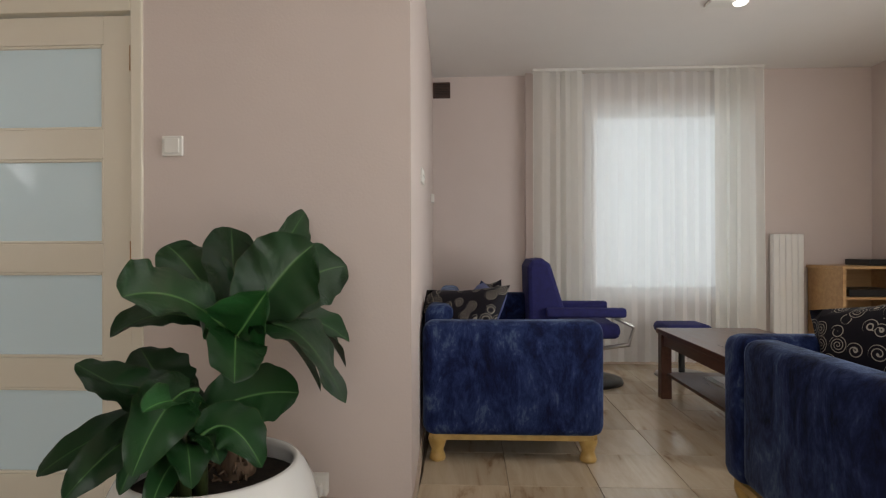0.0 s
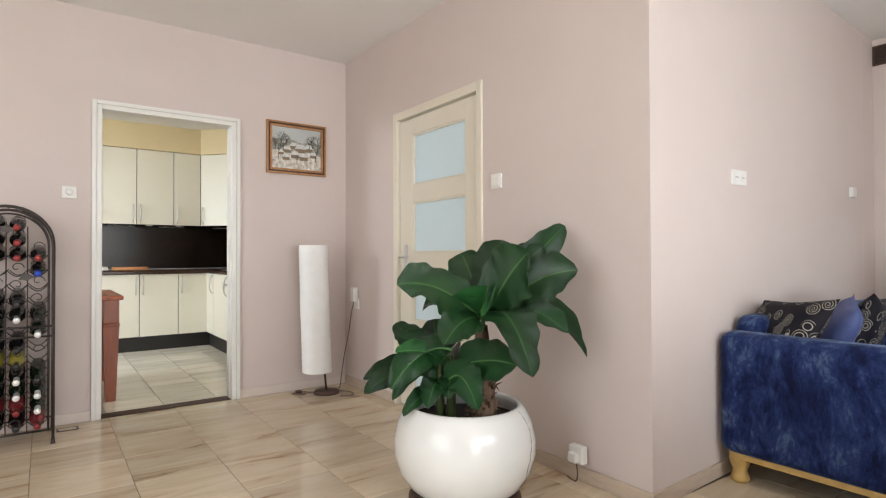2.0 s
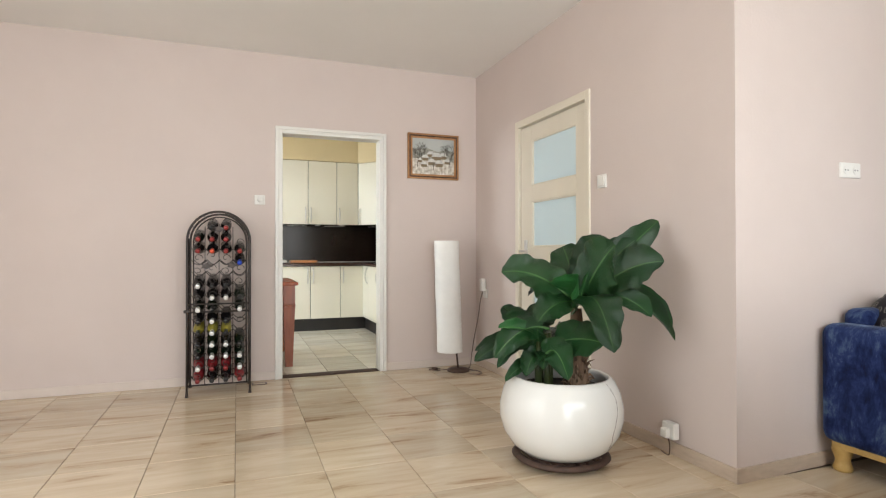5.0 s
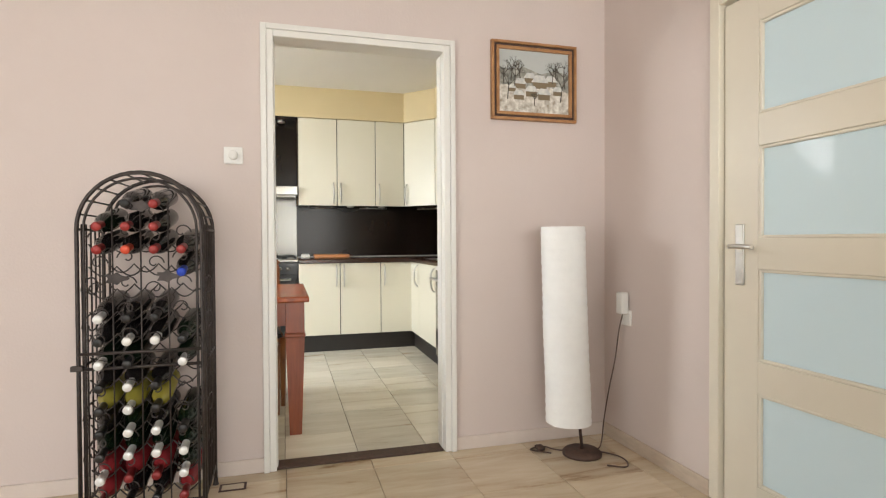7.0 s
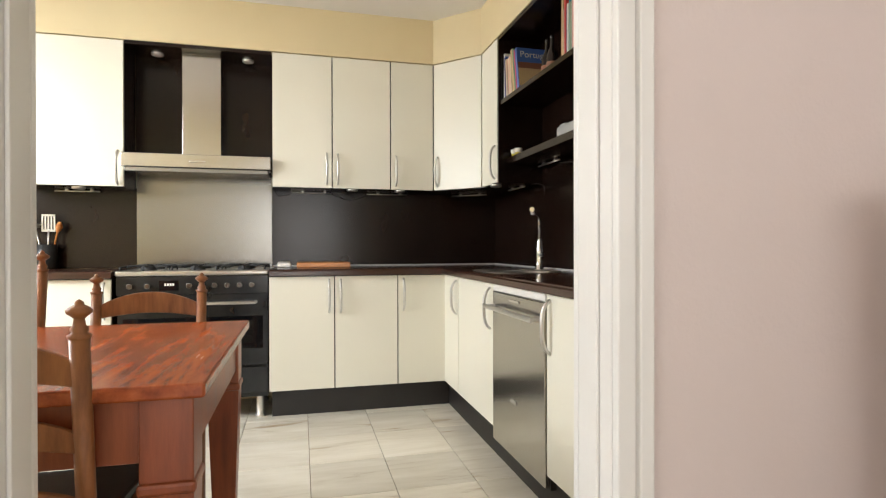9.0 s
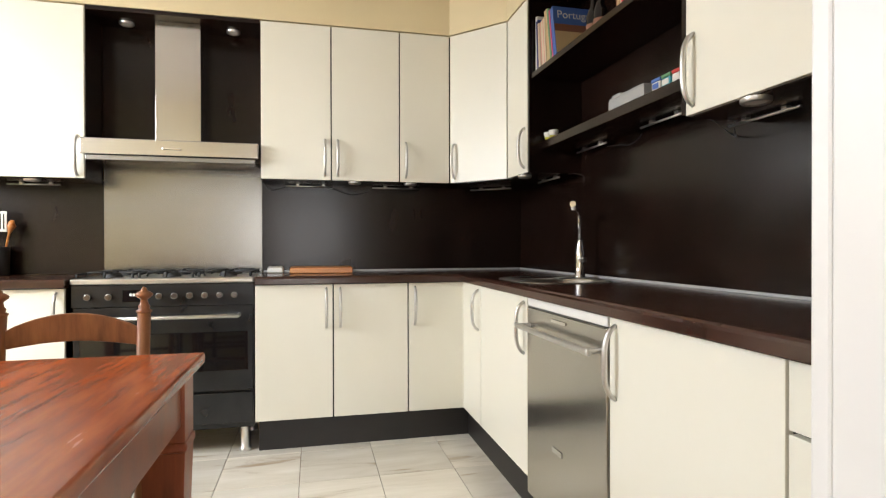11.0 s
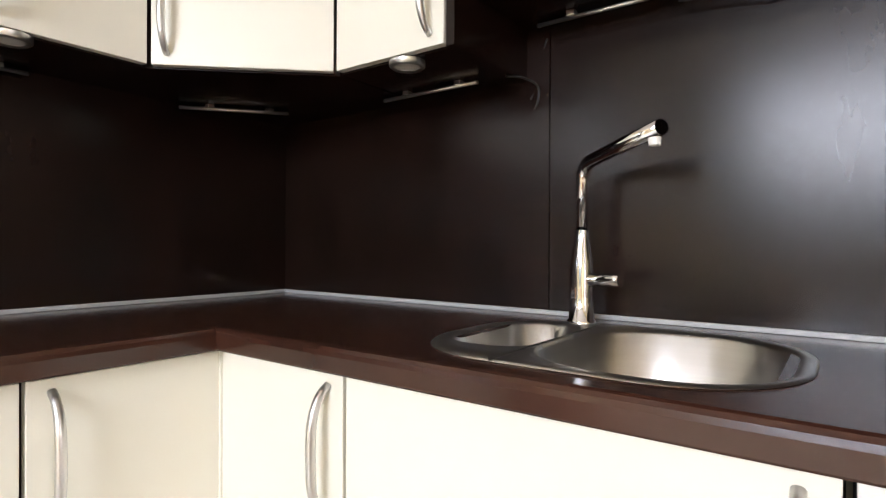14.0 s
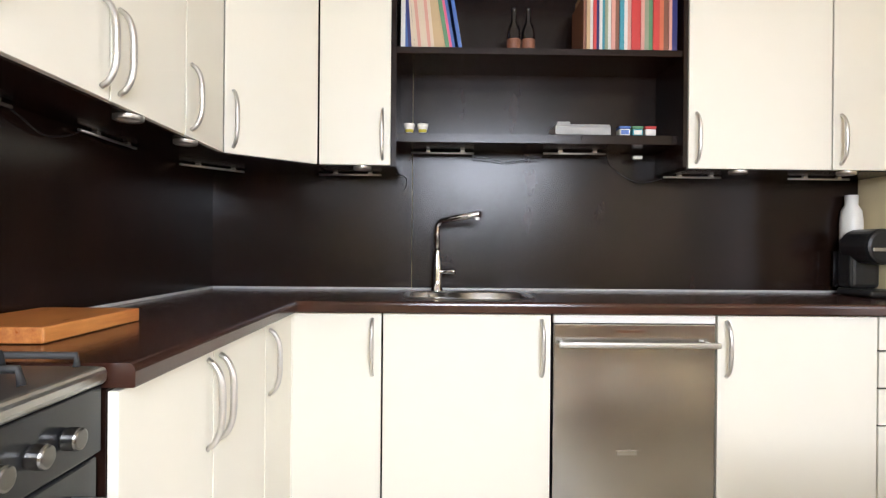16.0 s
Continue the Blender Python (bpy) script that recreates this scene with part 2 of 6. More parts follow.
def tile_material(name, tones, rough):
    """Veined travertine; each tile takes its own stretch of stone."""
    m, nt, b = principled(name, tones[1], rough)
    oi = nt.nodes.new("ShaderNodeObjectInfo")
    tc = nt.nodes.new("ShaderNodeTexCoord")
    ofs = node(nt, "ShaderNodeVectorMath")
    ofs.operation = "MULTIPLY_ADD"
    comb = nt.nodes.new("ShaderNodeCombineXYZ")
    for i in range(3):
        nt.links.new(oi.outputs["Random"], comb.inputs[i])
    nt.links.new(comb.outputs[0], ofs.inputs[0])
    ofs.inputs[1].default_value = (37, 91, 13)
    nt.links.new(tc.outputs["Object"], ofs.inputs[2])
    mp = nt.nodes.new("ShaderNodeMapping")
    mp.inputs["Scale"].default_value = (6.0, 1.0, 1)
    nt.links.new(ofs.outputs[0], mp.inputs[0])
    n1 = node(nt, "ShaderNodeTexNoise", Scale=1.6, Detail=7.0, Roughness=0.62, Distortion=0.6)
    nt.links.new(mp.outputs[0], n1.inputs["Vector"])
    stone = ramp(nt, n1.outputs["Fac"], [(0.29, tones[0]), (0.40, tones[1]), (0.58, tones[2]), (0.75, tones[3])])
    hsv = node(nt, "ShaderNodeHueSaturation")
    mr = node(nt, "ShaderNodeMapRange")
    mr.inputs["To Min"].default_value, mr.inputs["To Max"].default_value = 0.87, 1.07
    nt.links.new(oi.outputs["Random"], mr.inputs["Value"])
    nt.links.new(mr.outputs[0], hsv.inputs["Value"])
    nt.links.new(stone, hsv.inputs["Color"])
    nt.links.new(hsv.outputs[0], b.inputs["Base Color"])
    n2 = node(nt, "ShaderNodeTexNoise", Scale=2.5, Detail=4.0)
    nt.links.new(mp.outputs[0], n2.inputs["Vector"])
    r2 = node(nt, "ShaderNodeMapRange")
    r2.inputs["To Min"].default_value, r2.inputs["To Max"].default_value = rough - 0.06, rough + 0.10
    nt.links.new(n2.outputs["Fac"], r2.inputs["Value"])
    nt.links.new(r2.outputs[0], b.inputs["Roughness"])
    bump(nt, b, n1.outputs["Fac"], 0.06, 0.002)
    return m


TILE_L = tile_material("travertine_warm", ((0.30, 0.18, 0.095), (0.57, 0.45, 0.31), (0.655, 0.545, 0.395), (0.71, 0.61, 0.465)), 0.16)
TILE_K = tile_material("travertine_pale", ((0.40, 0.31, 0.21), (0.68, 0.625, 0.52), (0.76, 0.71, 0.61), (0.82, 0.78, 0.69)), 0.20)
GROUT = mottled("brown_grout", (0.15, 0.11, 0.075), (0.26, 0.20, 0.14), 0.9, scale=20, grain=0.4)


def frosted_material():
    """Opal glass: passes scattered light, with a smooth outer face."""
    m, nt, b = principled("frosted_glass", (0.78, 0.83, 0.83), 0.6)
    b.inputs["Coat Weight"].default_value = 0.3
    b.inputs["Coat Roughness"].default_value = 0.03
    t = node(nt, "ShaderNodeBsdfTranslucent", Color=(0.80, 0.90, 0.93, 1))
    mix = node(nt, "ShaderNodeMixShader", Fac=0.45)
    nt.links.new(b.outputs[0], mix.inputs[1])
    nt.links.new(t.outputs[0], mix.inputs[2])
    nt.links.new(mix.outputs[0], nt.nodes["Material Output"].inputs["Surface"])
    return m


FROST = frosted_material()


def clear_glass():
    m, nt, b = principled("clear_glass", (1, 1, 1), 0.0)
    b.inputs["Transmission Weight"].default_value = 1.0
    b.inputs["IOR"].default_value = 1.45
    return m


GLASS = clear_glass()


def sheer_material(name, color, pass_light):
    m = bpy.data.materials.new(name)
    m.use_nodes = True
    nt = m.node_tree
    nt.nodes.remove(nt.nodes["Principled BSDF"])
    dif = node(nt, "ShaderNodeBsdfDiffuse", Color=(*color, 1))
    trl = node(nt, "ShaderNodeBsdfTranslucent", Color=(*color, 1))
    trn = node(nt, "ShaderNodeBsdfTransparent")
    a, b2 = node(nt, "ShaderNodeMixShader", Fac=0.55), node(nt, "ShaderNodeMixShader", Fac=pass_light)
    nt.links.new(dif.outputs[0], a.inputs[1])
    nt.links.new(trl.outputs[0], a.inputs[2])
    nt.links.new(a.outputs[0], b2.inputs[1])
    nt.links.new(trn.outputs[0], b2.inputs[2])
    nt.links.new(b2.outputs[0], nt.nodes["Material Output"].inputs["Surface"])
    return m


SHEER = sheer_material("sheer_net", (0.93, 0.935, 0.92), 0.12)
DRAPE = sheer_material("cream_drape", (0.91, 0.90, 0.86), 0.03)


def glow(name, color, strength):
    m, nt, b = principled(name, color, 0.6)
    b.inputs["Emission Color"].default_value = (*color, 1)
    b.inputs["Emission Strength"].default_value = strength
    return m


OUTSIDE = glow("outside_brightness", (0.85, 0.95, 1.0), 0.58)
BULB = glow("lit_spot", (1.0, 0.95, 0.85), 6.0)


def plain(name, color, rough=0.5):
    return mottled(name, tuple(c * 0.92 for c in color), color, rough, scale=12)


# ---- mesh helpers ----


def bm_box(bm, lo, hi, bev=0.0, seg=2):
    """A box between two corners, its edges rounded by bev."""
    vs = [bm.verts.new((x, y, z)) for x in (lo[0], hi[0]) for y in (lo[1], hi[1]) for z in (lo[2], hi[2])]
    fs = [bm.faces.new([vs[i] for i in q]) for q in ((0, 1, 3, 2), (4, 6, 7, 5), (0, 4, 5, 1), (2, 3, 7, 6), (0, 2, 6, 4), (1, 5, 7, 3))]
    if bev:
        es = list({e for f in fs for e in f.edges})
        bmesh.ops.bevel(bm, geom=es, offset=bev, segments=seg, affect="EDGES", profile=0.5)
    return bm


def box(lo, hi, bev=0.0, seg=2):
    return bm_box(bmesh.new(), lo, hi, bev, seg)


def boxes(*some, bev=0.0):
    bm = bmesh.new()
    for lo, hi in some:
        bm_box(bm, lo, hi, bev)
    return bm


def bm_lathe(bm, profile, center=(0, 0, 0), seg=32):
    """A turned shape from (radius, height) rows."""
    rings = []
    for r, z in profile:
        if r < 1e-5:
            rings.append([bm.verts.new((center[0], center[1], center[2] + z))])
        else:
            rings.append([bm.verts.new((center[0] + r * math.cos(2 * math.pi * i / seg), center[1] + r * math.sin(2 * math.pi * i / seg), center[2] + z)) for i in range(seg)])
    for a, b in zip(rings, rings[1:]):
        for i in range(seg):
            j = (i + 1) % seg
            q = [a[i % len(a)], a[j % len(a)], b[j % len(b)], b[i % len(b)]]
            q = list(dict.fromkeys(q))
            if len(q) > 2:
                bm.faces.new(q)
    for f in bm.faces:
        f.smooth = True
    return bm


def lathe(profile, center=(0, 0, 0), seg=32):
    return bm_lathe(bmesh.new(), profile, center, seg)


def bm_tube(bm, path, radius, seg=8, closed=False):
    """A round bar along a path; radius may be a list."""
    pts = [Vector(p) for p in path]
    n = len(pts)
    rad = radius if isinstance(radius, (list, tuple)) else [radius] * n
    rings, up = [], None
    for i, p in enumerate(pts):
        a, b = (pts[i - 1], pts[(i + 1) % n]) if closed else (pts[max(i - 1, 0)], pts[min(i + 1, n - 1)])
        d = (b - a).normalized()
        if up is None:
            up = Vector((0, 0, 1)) if abs(d.z) < 0.9 else Vector((1, 0, 0))
        s = d.cross(up)
        if s.length < 1e-4:
            s = d.cross(Vector((0.3, 1, 0.2)))
        s.normalize()
        up = s.cross(d).normalized()
        rings.append([bm.verts.new(p + rad[i] * (math.cos(2 * math.pi * k / seg) * s + math.sin(2 * math.pi * k / seg) * up)) for k in range(seg)])
    pairs = list(zip(rings, rings[1:])) + ([(rings[-1], rings[0])] if closed else [])
    for a, b in pairs:
        for k in range(seg):
            f = bm.faces.new((a[k], a[(k + 1) % seg], b[(k + 1) % seg], b[k]))
            f.smooth = True
    if not closed:
        bm.faces.new(rings[0][::-1])
        bm.faces.new(rings[-1])
    return bm


def tube(path, radius, seg=8, closed=False):
    return bm_tube(bmesh.new(), path, radius, seg, closed)


def prism(outline, axis, a, b, bev=0.0):
    """A flat outline of (u, v) pairs, thickened along an axis from a to b."""
    bm = bmesh.new()
    put = {"x": lambda u, v, w: (w, u, v), "y": lambda u, v, w: (u, w, v), "z": lambda u, v, w: (u, v, w)}[axis]
    lo = [bm.verts.new(put(u, v, a)) for u, v in outline]
    hi = [bm.verts.new(put(u, v, b)) for u, v in outline]
    n = len(outline)
    caps = [bm.faces.new(lo[::-1]), bm.faces.new(hi)]
    for i in range(n):
        bm.faces.new((lo[i], lo[(i + 1) % n], hi[(i + 1) % n], hi[i]))
    bmesh.ops.recalc_face_normals(bm, faces=bm.faces)
    if bev:
        es = list({e for f in caps for e in f.edges})
        bmesh.ops.bevel(bm, geom=es, offset=bev, segments=2, affect="EDGES", profile=0.5)
    return bm


ORIGIN = Vector((0, 0, 0))  # where the plan of the room in hand has its zero


def root_of(ob):
    while ob.parent:
        ob = ob.parent
    return ob


def mesh_of(name, bm, material):
    bmesh.ops.recalc_face_normals(bm, faces=bm.faces)
    me = bpy.data.meshes.new(name)
    bm.to_mesh(me)
    bm.free()
    me.materials.append(material)
    return me


def part(name, bm, material, parent, label="", smooth=False):
    """One mesh under a thing or a part; bm is in the world's metres."""
    base = root_of(parent).location
    bmesh.ops.translate(bm, verts=bm.verts, vec=ORIGIN - base)
    if smooth:
        for f in bm.faces:
            f.smooth = True
    ob = new(name, mesh_of(name, bm, material))
    ob.parent = parent
    if label:
        ob["label"] = label
    return ob


def thing(name, at, label, category, group="", kind=""):
    ob = new(name)
    ob.empty_display_size = 0.1
    ob.location = Vector(at) + ORIGIN
    return tagged(ob, label, category, group, kind)


def single(name, bm, material, label, category, group="", kind="", smooth=False):
    """A thing that is one mesh."""
    bmesh.ops.translate(bm, verts=bm.verts, vec=ORIGIN)
    if smooth:
        for f in bm.faces:
            f.smooth = True
    return tagged(new(name, mesh_of(name, bm, material)), label, category, group, kind)

# ---- structure ----
H = 2.63          # living-room ceiling
KH = 2.56         # kitchen ceiling


def struct(name, bm, material, label, category=""):
    return single(name, bm, material, label, category or name.split("_")[0], kind="structure")


def wall_with_hole(name, material, label, axis, lo, hi, a0, a1, z0, z1):
    """A wall box with one opening; axis is the way along the wall."""
    bm = bmesh.new()
    i = 0 if axis == "x" else 1

    def piece(p0, p1, q0, q1):
        if p1 - p0 > 1e-4 and q1 - q0 > 1e-4:
            l, h2 = list(lo), list(hi)
            l[i], h2[i], l[2], h2[2] = p0, p1, q0, q1
            bm_box(bm, l, h2)

    piece(lo[i], a0, lo[2], hi[2])
    piece(a1, hi[i], lo[2], hi[2])
    piece(a0, a1, lo[2], z0)
    piece(a0, a1, z1, hi[2])
    return struct(name, bm, material, label)


# the wall between living room and kitchen: pink to the room, yellow to the kitchen
wall_with_hole("wall_west", PINK, "pale pink textured plaster wall beside the kitchen opening", "y", (-0.06, -4.7, 0), (0, 0.0, H), -1.74, -0.89, 0, 2.02)
wall_with_hole("wall_kitchen_east", YELLOW, "soft yellow painted kitchen wall round the opening", "y", (-0.10, -4.1, 0), (-0.06, 0.07, H), -1.74, -0.89, 0, 2.02)
wall_with_hole("wall_door", PINK, "pale pink textured plaster wall with the hall door", "x", (0.0, 0, 0), (2.83, 0.1, H), 0.80, 1.745, 0, 2.02)
struct("wall_side", prism([(2.83, 0.1), (2.72, 2.98), (2.60, 2.98), (2.71, 0.1)], "z", 0, H), PINK, "pale pink plaster side wall behind the sofa")
struct("wall_niche", box((2.60, 2.98, 0), (3.57, 3.1, H)), PINK, "pale pink plaster wall with a vent")
wall_with_hole("wall_north", PINK, "pale pink plaster wall round the curtained window", "x", (3.57, 2.90, 0), (6.7, 3.1, H), 4.15, 5.55, 0.62, 2.30)
wall_with_hole("wall_east", PINK, "pale pink plaster wall with a wide window", "y", (6.6, -4.7, 0), (6.75, 2.9, H), -2.9, 0.5, 0.3, 2.45)
# the opening here is added to go with the south fill lamp
wall_with_hole("wall_south", PINK, "unseen pale pink plaster wall with an added window opening", "x", (0.0, -4.8, 0), (6.6, -4.65, H), 2.0, 4.8, 0.4, 2.4)
struct("ceiling", box((-0.06, -4.8, H), (6.75, 3.1, H + 0.12)), CEILING, "white painted living-room ceiling")
struct("ceiling_kitchen", box((-3.42, -4.2, KH), (-0.06, 0.2, KH + 0.12)), CEILING, "white painted kitchen ceiling")
wall_with_hole("wall_kitchen_south", YELLOW, "soft yellow kitchen wall with a window", "x", (-3.28, -4.2, 0), (-0.06, -4.1, KH), -2.45, -0.75, 0.9, 2.48)
# hall behind the glazed door
struct("wall_hall_west", box((0.0, 0.18, 0), (0.1, 2.7, H)), CEILING, "white hall wall")
# unseen end wall; its opening is added behind the hall lamp
wall_with_hole("wall_hall_north", CEILING, "unseen white hall wall with an added opening", "x", (0.1, 2.62, 0), (2.73, 2.72, H), 0.6, 2.2, 0.5, 2.5)

struct("floor", box((-0.06, -4.8, -0.12), (6.75, 3.1, -0.012)), GROUT, "brown grout bed under the travertine floor tiles")
struct("floor_kitchen", box((-3.42, -4.2, -0.12), (-0.06, 0.2, -0.012)), GROUT, "brown grout bed under the pale kitchen tiles")

# plain window panes of the openings that light the rooms
# the second one, in the south wall, is an added, unseen window
for nm, lo, hi in (("window_1", (6.66, -2.9, 0.3), (6.69, 0.5, 2.45)), ("window_2", (2.0, -4.74, 0.4), (4.8, -4.71, 2.4)),
                   ("window_3", (-2.45, -4.16, 0.9), (-0.75, -4.13, 2.48)), ("window_4", (4.15, 3.02, 0.62), (5.55, 3.05, 2.30))):
    w = thing(nm, ((lo[0] + hi[0]) / 2, (lo[1] + hi[1]) / 2, lo[2]), "white framed window with clear glass", "window", kind="structure")
    i = 0 if hi[0] - lo[0] > hi[1] - lo[1] else 1
    fr = bmesh.new()
    t = 0.06
    for p0, p1, q0, q1 in ((lo[i], lo[i] + t, lo[2], hi[2]), (hi[i] - t, hi[i], lo[2], hi[2]), (lo[i] + t, hi[i] - t, lo[2], lo[2] + t), (lo[i] + t, hi[i] - t, hi[2] - t, hi[2])):
        l, h2 = list(lo), list(hi)
        l[i], h2[i], l[2], h2[2] = p0, p1, q0, q1
        bm_box(fr, l, h2, 0.004)
    part("window_frame", fr, WHITE, w)
    l, h2 = list(lo), list(hi)
    j = 1 - i
    mid = (lo[j] + hi[j]) / 2
    l[j], h2[j] = mid - 0.003, mid + 0.003
    l[i], h2[i], l[2], h2[2] = lo[i] + t, hi[i] - t, lo[2] + t, hi[2] - t
    g = part("pane", box(l, h2), GLASS, w, "clear window glass")
    g.visible_shadow = False

single("backdrop", box((3.3, 4.6, -0.5), (6.6, 4.65, 3.4)), OUTSIDE, "bright hazy daylight outside the window", "backdrop", kind="structure")

# skirtings
for nm, lo, hi in (("baseboard", (0, -4.65, 0), (0.014, -1.776, 0.065)), ("baseboard", (0, -0.856, 0), (0.014, 0, 0.065)),
                   ("baseboard", (0.014, -0.014, 0), (0.785, 0, 0.065)), ("baseboard", (1.762, -0.014, 0), (2.83, 0, 0.065)), 
                   ("baseboard", (2.75, 2.966, 0), (3.57, 2.98, 0.065)), ("baseboard", (3.57, 2.886, 0), (6.6, 2.9, 0.065))):
    struct(nm, box(lo, hi, 0.003), SOCLE if lo[1] > -0.5 else SKIRT, "low painted skirting board along the wall")
struct("baseboard", prism([(2.83, -0.014), (2.844, -0.014), (2.734, 2.966), (2.72, 2.966), (2.83, 0.0)], "z", 0, 0.065, 0.0), SOCLE, "low stone skirting along the side wall")


def casing_profile(bm, y0, y1, z1, x0, sgn, w):
    """A moulded casing round an opening: two stepped strips."""
    for d0, d1, t in ((0.0, w * 0.55, 0.018), (w * 0.55, w, 0.028)):
        bm_box(bm, *sorted_box((x0, y0 - d1, 0), (x0 + sgn * t, y0 - d0, z1 + d1)), 0.003)
        bm_box(bm, *sorted_box((x0, y1 + d0, 0), (x0 + sgn * t, y1 + d1, z1 + d1)), 0.003)
        bm_box(bm, *sorted_box((x0, y0 - d0, z1 + d0), (x0 + sgn * t, y1 + d0, z1 + d1)), 0.003)


def sorted_box(a, b):
    return tuple(min(p, q) for p, q in zip(a, b)), tuple(max(p, q) for p, q in zip(a, b))


# kitchen opening: lining, casing, threshold
ko = thing("door_2", (0, -1.31, 0), "white painted doorless opening frame to the kitchen", "door frame", kind="structure")
part("lining", boxes(((-0.105, -1.74, 0), (0.0, -1.72, 2.02)), ((-0.105, -0.912, 0), (0.0, -0.89, 2.02)), ((-0.105, -1.72, 1.99), (0.0, -0.912, 2.02)), bev=0.002), WHITE, ko)
cs = bmesh.new()
casing_profile(cs, -1.72, -0.912, 1.99, 0.0, 1, 0.056)
part("casing", cs, WHITE, ko)
cs = bmesh.new()
casing_profile(cs, -1.72, -0.912, 1.99, -0.105, -1, 0.056)
part("casing", cs, WHITE, ko)
st = bmesh.new()
for yy in (-1.72, -0.912):
    s = 1 if yy < -1.3 else -1
    bm_box(st, *sorted_box((-0.065, yy, 0), (-0.035, yy + s * 0.006, 1.985)), 0.002)
part("stop", st, WHITE, ko)
single("threshold", box((-0.10, -1.715, 0), (0.0, -0.917, 0.008), 0.003), RUST, "worn dark stone threshold strip in the opening", "threshold", kind="structure")

# hall door, closed: cream frame, glazed leaf
d = thing("door_1", (1.27, 0.03, 0), "cream painted door with four frosted glass panes, closed", "door", kind="structure")
part("frame", boxes(((0.785, -0.012, 0), (0.835, 0.1, 2.04)), ((1.715, -0.012, 0), (1.762, 0.1, 2.04)), ((0.835, -0.012, 1.985), (1.715, 0.1, 2.04)), bev=0.004), CREAM_PAINT, d)
Z = [(1.52, 1.862), (1.06, 1.402), (0.60, 0.945), (0.13, 0.48)]
rails = [((1.005, 0.012, z0), (1.59, 0.05, z1)) for z0, z1 in ((1.862, 1.975), (1.402, 1.52), (0.945, 1.06), (0.48, 0.60), (0.012, 0.13))]
part("leaf", boxes(((0.842, 0.012, 0.012), (1.005, 0.05, 1.975)), ((1.59, 0.012, 0.012), (1.708, 0.05, 1.975)), *rails, bev=0.002), CREAM_PAINT, d)
bead = bmesh.new()
for z0, z1 in Z:
    for lo, hi in (((1.005, 0.014, z0), (1.017, 0.03, z1)), ((1.578, 0.014, z0), (1.59, 0.03, z1)), ((1.017, 0.014, z0), (1.578, 0.03, z0 + 0.012)), ((1.017, 0.014, z1 - 0.012), (1.578, 0.03, z1))):
        bm_box(bead, lo, hi, 0.004)
part("glazing_bead", bead, CREAM_PAINT, d)
for z0, z1 in Z:
    part("pane", box((1.010, 0.028, z0 + 0.004), (1.585, 0.034, z1 - 0.004)), FROST, d, "pale blue frosted glass pane")
hd = part("handle_plate", box((0.905, 0.002, 0.88), (0.945, 0.012, 1.115), 0.004), NICKEL, d, "satin metal handle plate")
part("lever", tube([(0.925, 0.002, 1.03), (0.925, -0.04, 1.03), (0.932, -0.05, 1.03), (0.95, -0.052, 1.03), (1.04, -0.05, 1.028)], 0.009, 10), NICKEL, hd, "satin metal lever")
for zz in (1.80, 1.02, 0.25):
    part("hinge", tube([(1.711, 0.004, zz - 0.05), (1.711, 0.004, zz + 0.05)], 0.008, 8), BRASS, d)
struct("wall_kitchen_return", box((-0.245, -0.70, 0), (-0.10, 0.07, KH)), YELLOW, "soft yellow painted kitchen wall beside the drawers")

# ---- living room ----


def pillow(center, w, h, t, m, seams=10):
    """A stuffed square cushion, standing in its own x-z plane, placed by m."""
    bm = bmesh.new()
    n = seams
    grid = {}
    for s in (-1, 1):
        for i in range(n + 1):
            for j in range(n + 1):
                u, v = 2 * i / n - 1, 2 * j / n - 1
                edge = max(1 - abs(u) ** 2.6, 0) * max(1 - abs(v) ** 2.6, 0)
                pin = 1 - 0.10 * (1 - abs(u)) * abs(v) ** 3 - 0.10 * (1 - abs(v)) * abs(u) ** 3
                if s == 1 or 0 < i < n and 0 < j < n:
                    wob = noise.noise(Vector((u * 1.7 + center[0] * 9, v * 1.7, s))) * 0.012
                    grid[s, i, j] = bm.verts.new((u * w / 2 * pin, s * (t / 2 * edge ** 0.6 + wob * edge), v * h / 2 * pin))
                else:
                    grid[s, i, j] = grid[-s, i, j] if (-s, i, j) in grid else None
    for i in range(n + 1):
        for j in range(n + 1):
            if grid[-1, i, j] is None:
                grid[-1, i, j] = grid[1, i, j]
    for s in (-1, 1):
        for i in range(n):
            for j in range(n):
                f = bm.faces.new((grid[s, i, j], grid[s, i + 1, j], grid[s, i + 1, j + 1], grid[s, i, j + 1]))
                f.smooth = True
    bmesh.ops.transform(bm, matrix=Matrix.Translation(center) @ m, verts=bm.verts)
    return bm


